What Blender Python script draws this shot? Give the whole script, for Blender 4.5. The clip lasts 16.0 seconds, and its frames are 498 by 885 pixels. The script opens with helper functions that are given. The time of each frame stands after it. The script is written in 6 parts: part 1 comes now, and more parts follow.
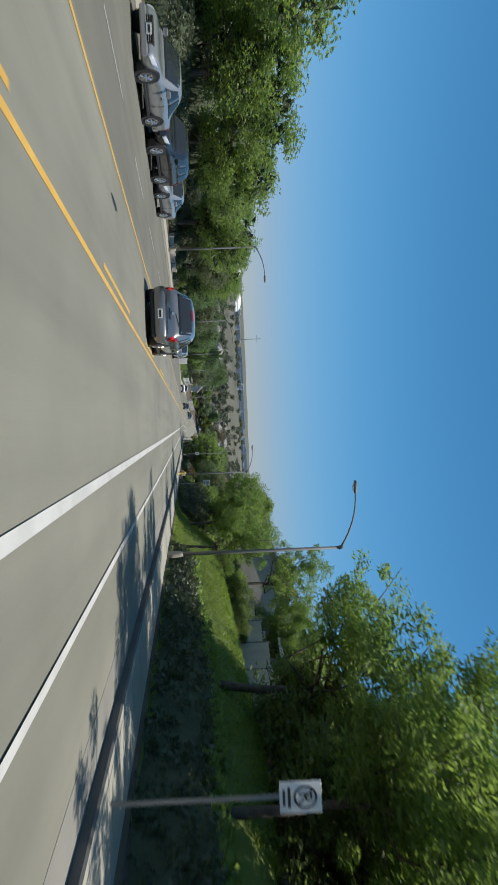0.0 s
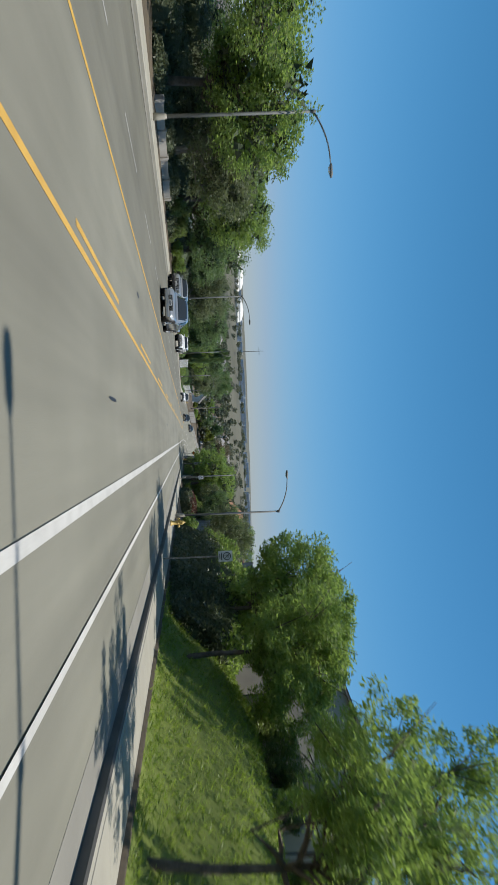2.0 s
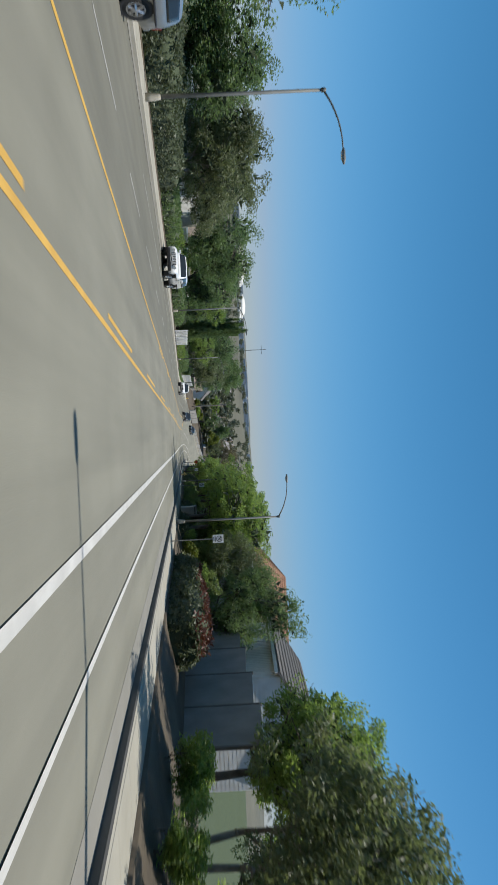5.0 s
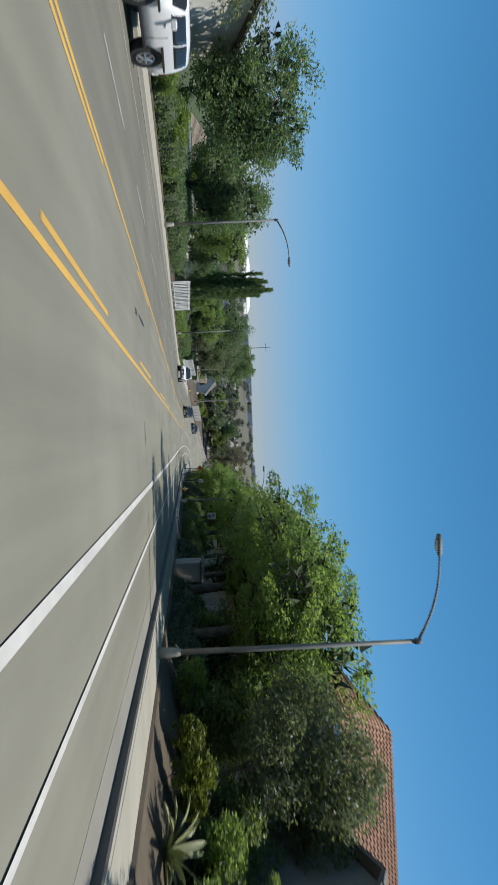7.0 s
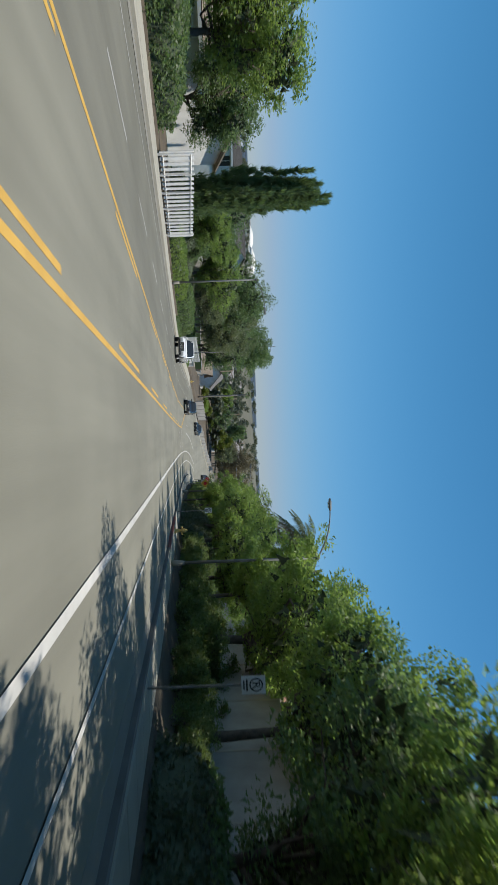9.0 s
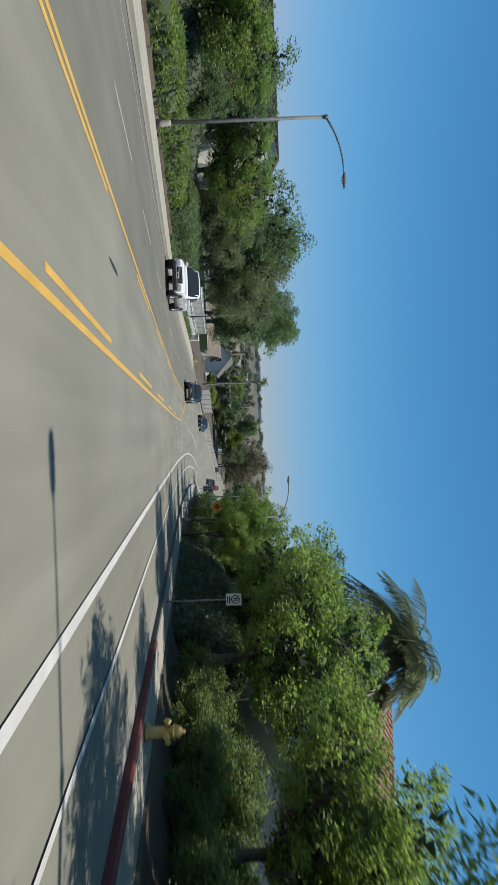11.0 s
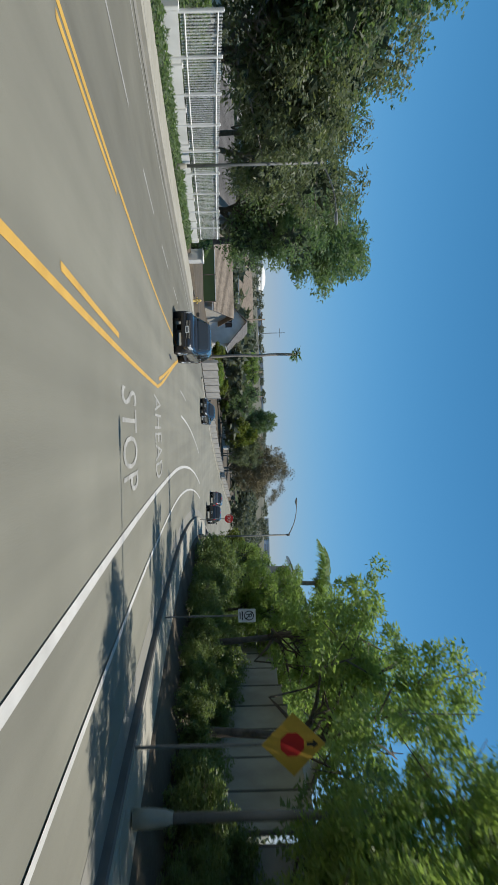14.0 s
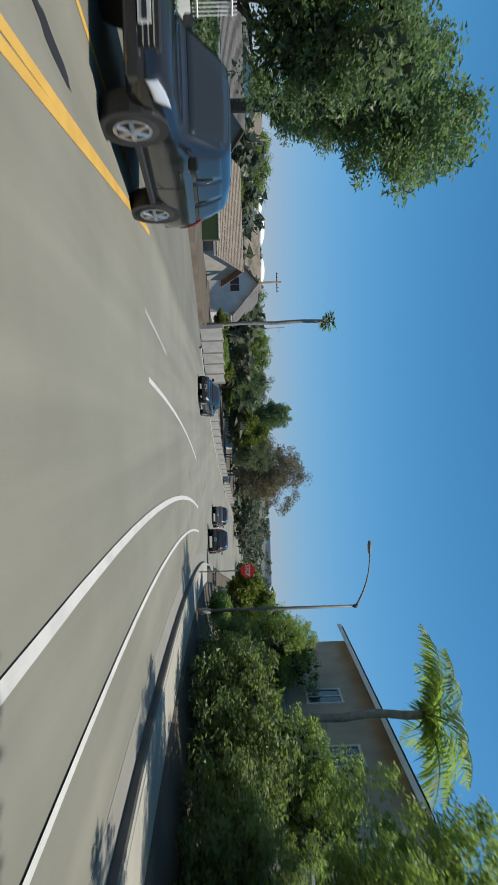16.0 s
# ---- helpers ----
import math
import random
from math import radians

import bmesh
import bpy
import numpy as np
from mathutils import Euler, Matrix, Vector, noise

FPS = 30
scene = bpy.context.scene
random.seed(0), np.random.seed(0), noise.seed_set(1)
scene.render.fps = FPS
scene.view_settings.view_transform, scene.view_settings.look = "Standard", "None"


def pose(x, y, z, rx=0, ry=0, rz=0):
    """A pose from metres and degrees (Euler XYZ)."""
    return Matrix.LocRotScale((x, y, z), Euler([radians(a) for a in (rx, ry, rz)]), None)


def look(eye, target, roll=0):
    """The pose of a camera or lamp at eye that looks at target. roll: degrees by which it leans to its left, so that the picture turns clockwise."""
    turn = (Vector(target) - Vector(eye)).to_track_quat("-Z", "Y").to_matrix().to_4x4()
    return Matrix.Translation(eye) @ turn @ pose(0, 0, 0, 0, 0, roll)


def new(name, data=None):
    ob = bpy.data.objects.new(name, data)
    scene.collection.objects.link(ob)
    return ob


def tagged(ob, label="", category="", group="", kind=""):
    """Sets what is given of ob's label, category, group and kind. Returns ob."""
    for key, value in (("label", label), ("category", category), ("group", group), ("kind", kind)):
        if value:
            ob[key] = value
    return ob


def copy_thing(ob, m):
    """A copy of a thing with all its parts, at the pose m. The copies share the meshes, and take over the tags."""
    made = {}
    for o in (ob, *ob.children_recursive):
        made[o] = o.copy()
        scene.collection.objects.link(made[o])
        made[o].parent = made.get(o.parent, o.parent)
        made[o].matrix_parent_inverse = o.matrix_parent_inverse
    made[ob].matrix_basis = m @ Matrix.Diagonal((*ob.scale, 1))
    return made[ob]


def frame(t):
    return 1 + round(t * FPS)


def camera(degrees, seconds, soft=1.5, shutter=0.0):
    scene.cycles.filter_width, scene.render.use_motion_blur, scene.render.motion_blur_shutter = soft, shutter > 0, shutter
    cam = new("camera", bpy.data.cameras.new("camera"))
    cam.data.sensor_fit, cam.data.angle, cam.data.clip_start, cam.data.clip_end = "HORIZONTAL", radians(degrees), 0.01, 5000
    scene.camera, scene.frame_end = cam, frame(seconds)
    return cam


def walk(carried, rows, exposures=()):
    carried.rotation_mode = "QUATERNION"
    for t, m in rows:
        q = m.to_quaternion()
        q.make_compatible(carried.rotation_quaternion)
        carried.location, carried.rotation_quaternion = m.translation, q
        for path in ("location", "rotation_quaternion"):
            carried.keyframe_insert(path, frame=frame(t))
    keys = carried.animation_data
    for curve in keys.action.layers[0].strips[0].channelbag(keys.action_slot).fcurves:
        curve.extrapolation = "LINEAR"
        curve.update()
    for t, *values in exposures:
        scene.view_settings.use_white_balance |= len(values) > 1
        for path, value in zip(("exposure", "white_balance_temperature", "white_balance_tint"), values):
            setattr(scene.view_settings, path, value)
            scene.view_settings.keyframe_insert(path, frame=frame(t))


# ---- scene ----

EXPO = 0.07
cam = camera(43.7, 16.0, shutter=0.25)
PATH = [
    (0, (0.001, 0.007, 1.299), (0.071, 2.006, 1.33), 87.7),
    (0.5, (0.058, 5.612, 0.841), (0.112, 7.611, 0.868), 87.2),
    (1, (0.093, 11.294, 0.382), (0.135, 13.293, 0.41), 87.1),
    (1.5, (0.082, 17.131, -0.084), (0.117, 19.131, -0.059), 87.5),
    (2, (0.002, 23.202, -0.563), (0.028, 25.202, -0.533), 87.7),
    (2.5, (-0.075, 29.401, -1.056), (-0.05, 31.401, -1.027), 87.7),
    (3, (-0.138, 35.6, -1.553), (-0.113, 37.6, -1.525), 87.4),
    (3.5, (-0.233, 41.833, -2.059), (-0.215, 43.833, -2.032), 87.0),
    (4, (-0.347, 48.088, -2.571), (-0.328, 50.088, -2.541), 87.1),
    (6.5, (-0.534, 80.082, -5.232), (-0.51, 82.082, -5.213), 87.3),
    (7, (-0.585, 86.55, -5.766), (-0.563, 88.55, -5.745), 87.5),
    (7.5, (-0.683, 93.034, -6.299), (-0.663, 95.034, -6.281), 87.4),
    (8, (-0.777, 99.634, -6.84), (-0.759, 101.634, -6.823), 87.8),
    (8.5, (-0.848, 106.326, -7.39), (-0.834, 108.326, -7.375), 87.8),
    (9, (-0.902, 113.04, -7.95), (-0.884, 115.04, -7.936), 87.9),
    (11.5, (-1.119, 144.644, -10.696), (-1.084, 146.644, -10.697), 87.9),
    (12, (-1.111, 150.564, -11.218), (-1.072, 152.564, -11.217), 88.2),
    (12.5, (-1.082, 156.453, -11.732), (-1.042, 158.453, -11.729), 88.0),
    (13, (-1.072, 162.314, -12.239), (-1.034, 164.314, -12.234), 88.2),
    (13.5, (-1.057, 168.103, -12.737), (-1.017, 170.103, -12.733), 88.0),
    (14, (-1.022, 173.77, -13.219), (-0.978, 175.77, -13.215), 88.5),
    (14.5, (-0.964, 179.285, -13.684), (-0.915, 181.284, -13.677), 88.6),
    (15, (-0.879, 184.612, -14.116), (-0.828, 186.611, -14.105), 88.7),
    (15.5, (-0.811, 189.79, -14.498), (-0.758, 191.789, -14.488), 88.3),
    (16, (-0.752, 194.896, -14.837), (-0.7, 196.895, -14.828), 88.1),
]
walk(cam, [(t, look(eye, target, roll)) for t, eye, target, roll in PATH], exposures=[(0, EXPO), (16, EXPO)])

# ---- world and sun ----
SUN_TO = Vector((3.35, -1.1, 7.9)).normalized()
sun = new("sun", bpy.data.lights.new("sun", "SUN"))
sun.data.energy, sun.data.angle, sun.data.color = 5.0, radians(0.55), (1.0, 0.95, 0.86)
sun.matrix_world = look((60, 60, 90), Vector((60, 60, 90)) - SUN_TO)
world = bpy.data.worlds.new("world")
scene.world = world
world.use_nodes = True
wn, wl = world.node_tree.nodes, world.node_tree.links
sky = wn.new("ShaderNodeTexSky")
sky.sky_type, sky.sun_disc = "NISHITA", False
sky.sun_elevation, sky.sun_rotation = math.asin(SUN_TO.z), radians(112)
sky.altitude, sky.air_density, sky.dust_density, sky.ozone_density = 100, 1.0, 0.15, 6.0
# clear blue overhead, greyer where the sky is bright near the horizon
bright = wn.new("ShaderNodeRGBToBW")
ease = wn.new("ShaderNodeMapRange")
ease.inputs["From Min"].default_value, ease.inputs["From Max"].default_value = 1.8, 5.8
tone = wn.new("ShaderNodeMix")
tone.data_type = "RGBA"
tone.inputs[6].default_value, tone.inputs[7].default_value = (0.42, 0.97, 1.04, 1), (0.558, 0.608, 0.768, 1)
tint = wn.new("ShaderNodeMix")
tint.data_type, tint.blend_type = "RGBA", "MULTIPLY"
tint.inputs[0].default_value = 1.0
wl.new(sky.outputs[0], bright.inputs[0])
wl.new(bright.outputs[0], ease.inputs["Value"])
wl.new(ease.outputs[0], tone.inputs[0])
wl.new(sky.outputs[0], tint.inputs[6])
# the deep overhead sky is paler again in the light that it sheds
deep = wn.new("ShaderNodeMapRange")
deep.inputs["From Min"].default_value, deep.inputs["From Max"].default_value = 1.2, 1.78
over = wn.new("ShaderNodeMix")
over.data_type = "RGBA"
over.inputs[6].default_value = (1.45, 1.16, 0.8, 1)
wl.new(bright.outputs[0], deep.inputs["Value"])
wl.new(deep.outputs[0], over.inputs[0])
wl.new(tone.outputs[2], over.inputs[7])
wl.new(over.outputs[2], tint.inputs[7])
wl.new(tint.outputs[2], wn["Background"].inputs[0])
wn["Background"].inputs[1].default_value = 0.115

# ---- materials ----


def mat(name, dark, light, rough=0.8, scale=3.0, fine=40.0, bump=0.15, metal=0.0, island=0.0, spec=0.5, contrast=0.5):
    """Two scales of noise between a dark and a light tone, with a fine bump."""
    m = bpy.data.materials.new(name)
    m.use_nodes = True
    nt = m.node_tree
    b = nt.nodes["Principled BSDF"]
    geo = nt.nodes.new("ShaderNodeNewGeometry")
    n1, n2 = nt.nodes.new("ShaderNodeTexNoise"), nt.nodes.new("ShaderNodeTexNoise")
    n1.inputs["Scale"].default_value, n2.inputs["Scale"].default_value = scale, fine
    n1.inputs["Detail"].default_value, n2.inputs["Detail"].default_value = 5, 3
    for n in (n1, n2):
        nt.links.new(geo.outputs["Position"], n.inputs["Vector"])
    add = nt.nodes.new("ShaderNodeMath")
    add.operation = "MULTIPLY_ADD"
    nt.links.new(n2.outputs[0], add.inputs[0])
    add.inputs[1].default_value = 0.45
    nt.links.new(n1.outputs[0], add.inputs[2])
    ramp = nt.nodes.new("ShaderNodeMapRange")
    ramp.inputs["From Min"].default_value, ramp.inputs["From Max"].default_value = 0.72 - contrast / 2, 0.72 + contrast / 2
    nt.links.new(add.outputs[0], ramp.inputs["Value"])
    mix = nt.nodes.new("ShaderNodeMix")
    mix.data_type = "RGBA"
    mix.inputs[6].default_value, mix.inputs[7].default_value = (*dark, 1), (*light, 1)
    value = ramp.outputs[0]
    if island:
        isl = nt.nodes.new("ShaderNodeMix")
        isl.inputs[0].default_value = island
        nt.links.new(value, isl.inputs[2])
        nt.links.new(geo.outputs["Random Per Island"], isl.inputs[3])
        value = isl.outputs[0]
    nt.links.new(value, mix.inputs[0])
    nt.links.new(mix.outputs[2], b.inputs["Base Color"])
    b.inputs["Roughness"].default_value, b.inputs["Metallic"].default_value = rough, metal
    b.inputs["Specular IOR Level"].default_value = spec
    if bump:
        bp = nt.nodes.new("ShaderNodeBump")
        bp.inputs["Strength"].default_value, bp.inputs["Distance"].default_value = bump, 0.02
        nt.links.new(n2.outputs[0], bp.inputs["Height"])
        nt.links.new(bp.outputs[0], b.inputs["Normal"])
    return m


def leaf_mat(name, dark, light, through_tone, amount=0.45, rough=0.5):
    """Leaves: tone by leaf and by branch, some light let through."""
    m = mat(name, dark, light, rough, 0.7, 9.0, 0.0, island=0.6, spec=0.5, contrast=0.6)
    nt = m.node_tree
    b, out = nt.nodes["Principled BSDF"], nt.nodes["Material Output"]
    tr = nt.nodes.new("ShaderNodeBsdfTranslucent")
    tr.inputs[0].default_value = (*through_tone, 1)
    ms = nt.nodes.new("ShaderNodeMixShader")
    ms.inputs[0].default_value = amount
    nt.links.new(b.outputs[0], ms.inputs[1])
    nt.links.new(tr.outputs[0], ms.inputs[2])
    nt.links.new(ms.outputs[0], out.inputs[0])
    return m


def plain(name, color, rough=0.5, metal=0.0, coat=0.0, emit=0.0):
    m = bpy.data.materials.new(name)
    m.use_nodes = True
    b = m.node_tree.nodes["Principled BSDF"]
    b.inputs["Base Color"].default_value = (*color, 1)
    b.inputs["Roughness"].default_value, b.inputs["Metallic"].default_value, b.inputs["Coat Weight"].default_value = rough, metal, coat
    if emit:
        b.inputs["Emission Color"].default_value, b.inputs["Emission Strength"].default_value = (*color, 1), emit
    return m


def asphalt(name, dark, light):
    """Worn asphalt: the kerb-side lanes across the road are newer and darker, with paler streaks along the wheel tracks and faint cracks."""
    m = mat(name, dark, light, 0.85, 0.35, 60, 0.25, contrast=0.7)
    nt = m.node_tree
    b = nt.nodes["Principled BSDF"]
    base = b.inputs["Base Color"].links[0].from_socket
    geo = nt.nodes.new("ShaderNodeNewGeometry")
    sep = nt.nodes.new("ShaderNodeSeparateXYZ")
    nt.links.new(geo.outputs["Position"], sep.inputs[0])
    lane = nt.nodes.new("ShaderNodeMapRange")
    for key, v in (("From Min", -5.6), ("From Max", -5.1), ("To Min", 0.74), ("To Max", 1.0)):
        lane.inputs[key].default_value = v
    nt.links.new(sep.outputs[0], lane.inputs["Value"])
    mp = nt.nodes.new("ShaderNodeMapping")
    mp.inputs["Scale"].default_value = (1.5, 0.035, 1.0)
    nt.links.new(geo.outputs["Position"], mp.inputs[0])
    streak = nt.nodes.new("ShaderNodeTexNoise")
    streak.inputs["Scale"].default_value, streak.inputs["Detail"].default_value = 1.0, 6
    nt.links.new(mp.outputs[0], streak.inputs["Vector"])
    st = nt.nodes.new("ShaderNodeMapRange")
    for key, v in (("From Min", 0.3), ("From Max", 0.7), ("To Min", 0.86), ("To Max", 1.1)):
        st.inputs[key].default_value = v
    nt.links.new(streak.outputs[0], st.inputs["Value"])
    blot = nt.nodes.new("ShaderNodeTexNoise")
    blot.inputs["Scale"].default_value, blot.inputs["Detail"].default_value = 0.11, 7
    nt.links.new(geo.outputs["Position"], blot.inputs["Vector"])
    bl = nt.nodes.new("ShaderNodeMapRange")
    for key, v in (("From Min", 0.35), ("From Max", 0.65), ("To Min", 0.93), ("To Max", 1.06)):
        bl.inputs[key].default_value = v
    nt.links.new(blot.outputs[0], bl.inputs["Value"])
    f1, f2 = nt.nodes.new("ShaderNodeMath"), nt.nodes.new("ShaderNodeMath")
    f1.operation = f2.operation = "MULTIPLY"
    nt.links.new(lane.outputs[0], f1.inputs[0])
    nt.links.new(st.outputs[0], f1.inputs[1])
    nt.links.new(f1.outputs[0], f2.inputs[0])
    nt.links.new(bl.outputs[0], f2.inputs[1])
    mul = nt.nodes.new("ShaderNodeVectorMath")
    mul.operation = "SCALE"
    nt.links.new(base, mul.inputs[0])
    nt.links.new(f2.outputs[0], mul.inputs["Scale"])
    nt.links.new(mul.outputs[0], b.inputs["Base Color"])
    return m


M_ASPHALT = asphalt("asphalt", (0.163, 0.157, 0.123), (0.217, 0.209, 0.168))
M_ASPHALT_L = mat("asphalt_worn", (0.11, 0.106, 0.09), (0.15, 0.145, 0.128), 0.85, 0.35, 60, 0.25, contrast=0.7)
M_CONC = mat("concrete", (0.27, 0.255, 0.21), (0.37, 0.35, 0.295), 0.85, 0.8, 30, 0.15, contrast=0.7)
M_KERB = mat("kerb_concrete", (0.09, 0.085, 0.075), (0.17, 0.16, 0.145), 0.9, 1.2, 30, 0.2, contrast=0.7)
M_REDKERB = mat("red_kerb_paint", (0.12, 0.03, 0.025), (0.22, 0.05, 0.04), 0.8, 1.5, 30, 0.1)
M_WHITE = mat("road_white", (0.36, 0.35, 0.33), (0.58, 0.57, 0.54), 0.7, 2.0, 45, 0.1, contrast=0.8)
M_WORN = mat("road_white_worn", (0.2, 0.195, 0.18), (0.4, 0.39, 0.37), 0.8, 2.0, 45, 0.1, contrast=0.6)
M_LETTER = mat("road_lettering_worn", (0.2, 0.194, 0.17), (0.42, 0.41, 0.385), 0.8, 3.0, 45, 0.1, contrast=0.5)
M_YELLOW = mat("road_yellow", (0.42, 0.24, 0.045), (0.62, 0.38, 0.08), 0.7, 2.0, 45, 0.1, contrast=0.8)
M_GUTTER = mat("gutter_concrete", (0.18, 0.172, 0.15), (0.24, 0.23, 0.2), 0.85, 0.8, 30, 0.15, contrast=0.7)
M_SOIL = mat("soil", (0.05, 0.04, 0.028), (0.12, 0.095, 0.065), 0.95, 0.6, 12, 0.4)
M_GRASS = mat("grass_ground", (0.03, 0.045, 0.014), (0.07, 0.09, 0.03), 0.9, 0.8, 25, 0.4)
M_BLADE = leaf_mat("grass_blade", (0.11, 0.17, 0.025), (0.2, 0.28, 0.05), (0.27, 0.38, 0.05), 0.5)
M_LAWN = mat("lawn_ground", (0.1, 0.14, 0.022), (0.18, 0.22, 0.04), 0.9, 0.8, 25, 0.4)
M_BARK = mat("bark", (0.05, 0.04, 0.032), (0.15, 0.12, 0.095), 0.9, 4, 30, 0.5)
M_PALEBARK = mat("pale_bark", (0.16, 0.14, 0.115), (0.32, 0.29, 0.25), 0.9, 4, 30, 0.4)
M_LEAF_A = leaf_mat("leaf_fresh", (0.08, 0.125, 0.042), (0.185, 0.255, 0.08), (0.32, 0.45, 0.09), 0.55)
M_LEAF_B = leaf_mat("leaf_dark", (0.07, 0.11, 0.055), (0.145, 0.2, 0.095), (0.22, 0.34, 0.1), 0.48)
# dark leaf tone that paints shade on hedge sides and undergrowth
M_LEAF_E = leaf_mat("leaf_shade", (0.055, 0.072, 0.044), (0.1, 0.122, 0.07), (0.12, 0.155, 0.06), 0.3)
M_LEAF_D = leaf_mat("leaf_olive", (0.07, 0.1, 0.04), (0.155, 0.2, 0.075), (0.24, 0.33, 0.08), 0.45)
M_LEAF_C = leaf_mat("leaf_grey", (0.08, 0.1, 0.058), (0.165, 0.19, 0.105), (0.21, 0.26, 0.09), 0.45)
M_LEAF_Y = leaf_mat("leaf_yellow", (0.07, 0.09, 0.015), (0.15, 0.18, 0.03), (0.2, 0.25, 0.03))
M_LEAF_R = leaf_mat("leaf_red", (0.06, 0.022, 0.014), (0.13, 0.05, 0.03), (0.12, 0.04, 0.02), 0.3)
M_FLOWER = leaf_mat("flower_red", (0.25, 0.01, 0.02), (0.5, 0.03, 0.04), (0.5, 0.03, 0.05), 0.4)
# haze painted into the far leaves: paler and greyer than the near ones
M_LEAF_FAR = leaf_mat("leaf_hazed", (0.075, 0.09, 0.065), (0.14, 0.155, 0.105), (0.14, 0.16, 0.08), 0.4)
M_LEAF_DRY = leaf_mat("leaf_dry", (0.12, 0.105, 0.065), (0.22, 0.195, 0.125), (0.24, 0.2, 0.1), 0.4)
# dark tone that paints the shade inside crowns and hedge bodies
M_CORE = mat("foliage_core_shade", (0.04, 0.056, 0.03), (0.075, 0.095, 0.05), 0.95, 3, 20, 0.6)
M_STEEL = mat("galvanised_steel", (0.17, 0.17, 0.16), (0.27, 0.27, 0.26), 0.5, 3, 40, 0.05, metal=0.5)
M_POLE = mat("pole_paint", (0.1, 0.105, 0.1), (0.17, 0.175, 0.165), 0.6, 2, 40, 0.05)
M_SIGN = mat("sign_white", (0.55, 0.55, 0.54), (0.7, 0.7, 0.68), 0.5, 3, 30, 0.0)
M_SIGNBLACK = plain("sign_black", (0.02, 0.02, 0.02), 0.5)
M_SIGNRED = plain("sign_red", (0.45, 0.02, 0.02), 0.5)
M_SIGNYEL = mat("sign_yellow", (0.42, 0.27, 0.04), (0.55, 0.35, 0.05), 0.5, 3, 30, 0.0)
M_HYD = mat("hydrant_yellow", (0.42, 0.3, 0.09), (0.6, 0.45, 0.16), 0.55, 6, 40, 0.1)
M_STUCCO_G = mat("stucco_grey", (0.17, 0.17, 0.165), (0.25, 0.25, 0.24), 0.95, 1.0, 60, 0.3)
M_STUCCO_T = mat("stucco_tan", (0.32, 0.29, 0.24), (0.44, 0.4, 0.33), 0.95, 1.0, 60, 0.3)
M_STUCCO_W = mat("stucco_white", (0.55, 0.54, 0.5), (0.72, 0.71, 0.67), 0.9, 1.0, 60, 0.2)
M_SIDING = mat("white_siding", (0.55, 0.55, 0.53), (0.7, 0.7, 0.68), 0.7, 2, 40, 0.1)
M_TILE = mat("clay_tile", (0.2, 0.1, 0.06), (0.38, 0.22, 0.14), 0.85, 2, 30, 0.3, island=0.6)
M_SHINGLE = mat("shingle", (0.09, 0.085, 0.08), (0.17, 0.16, 0.15), 0.9, 2, 40, 0.4, island=0.5)
M_SHINGLE_T = mat("shingle_tan", (0.16, 0.13, 0.1), (0.28, 0.23, 0.18), 0.9, 2, 40, 0.4, island=0.5)
M_BLOCK = mat("block_wall", (0.3, 0.28, 0.25), (0.42, 0.4, 0.36), 0.95, 1.2, 40, 0.3)
M_WOOD = mat("weathered_wood", (0.12, 0.09, 0.065), (0.24, 0.19, 0.145), 0.9, 2, 40, 0.3)
M_TRIM = mat("white_trim", (0.6, 0.6, 0.58), (0.74, 0.74, 0.72), 0.6, 2, 40, 0.05)
M_GLASS = plain("window_glass", (0.02, 0.025, 0.03), 0.06, 0.0)
M_TYRE = mat("tyre", (0.012, 0.012, 0.012), (0.03, 0.03, 0.03), 0.85, 10, 60, 0.1)
M_RIM = plain("alloy", (0.55, 0.55, 0.56), 0.3, 0.9)
M_DARKPLASTIC = plain("dark_plastic", (0.02, 0.02, 0.022), 0.55)
M_CHROME = plain("chrome", (0.7, 0.7, 0.7), 0.15, 1.0)
M_TAIL = plain("tail_lamp", (0.2, 0.006, 0.006), 0.25, coat=0.3)
M_TAILLIT = plain("tail_lamp_lit", (0.6, 0.008, 0.006), 0.3, emit=0.45)
M_HEAD = plain("head_lamp", (0.6, 0.62, 0.64), 0.1, 0.3, 0.8)


def paint(name, color, metal=0.6):
    return plain("car_paint_" + name, color, 0.32, metal, 1.0)


P_SILVER, P_WHITE, P_BLACK = paint("silver", (0.36, 0.37, 0.38)), paint("white", (0.7, 0.7, 0.7), 0.0), paint("black", (0.012, 0.012, 0.014), 0.2)
P_PEWTER = paint("pewter", (0.2, 0.205, 0.215))
P_GREY, P_BLUE, P_RED = paint("grey", (0.12, 0.125, 0.13)), paint("dark_blue", (0.02, 0.028, 0.045), 0.3), paint("red", (0.3, 0.02, 0.02), 0.1)


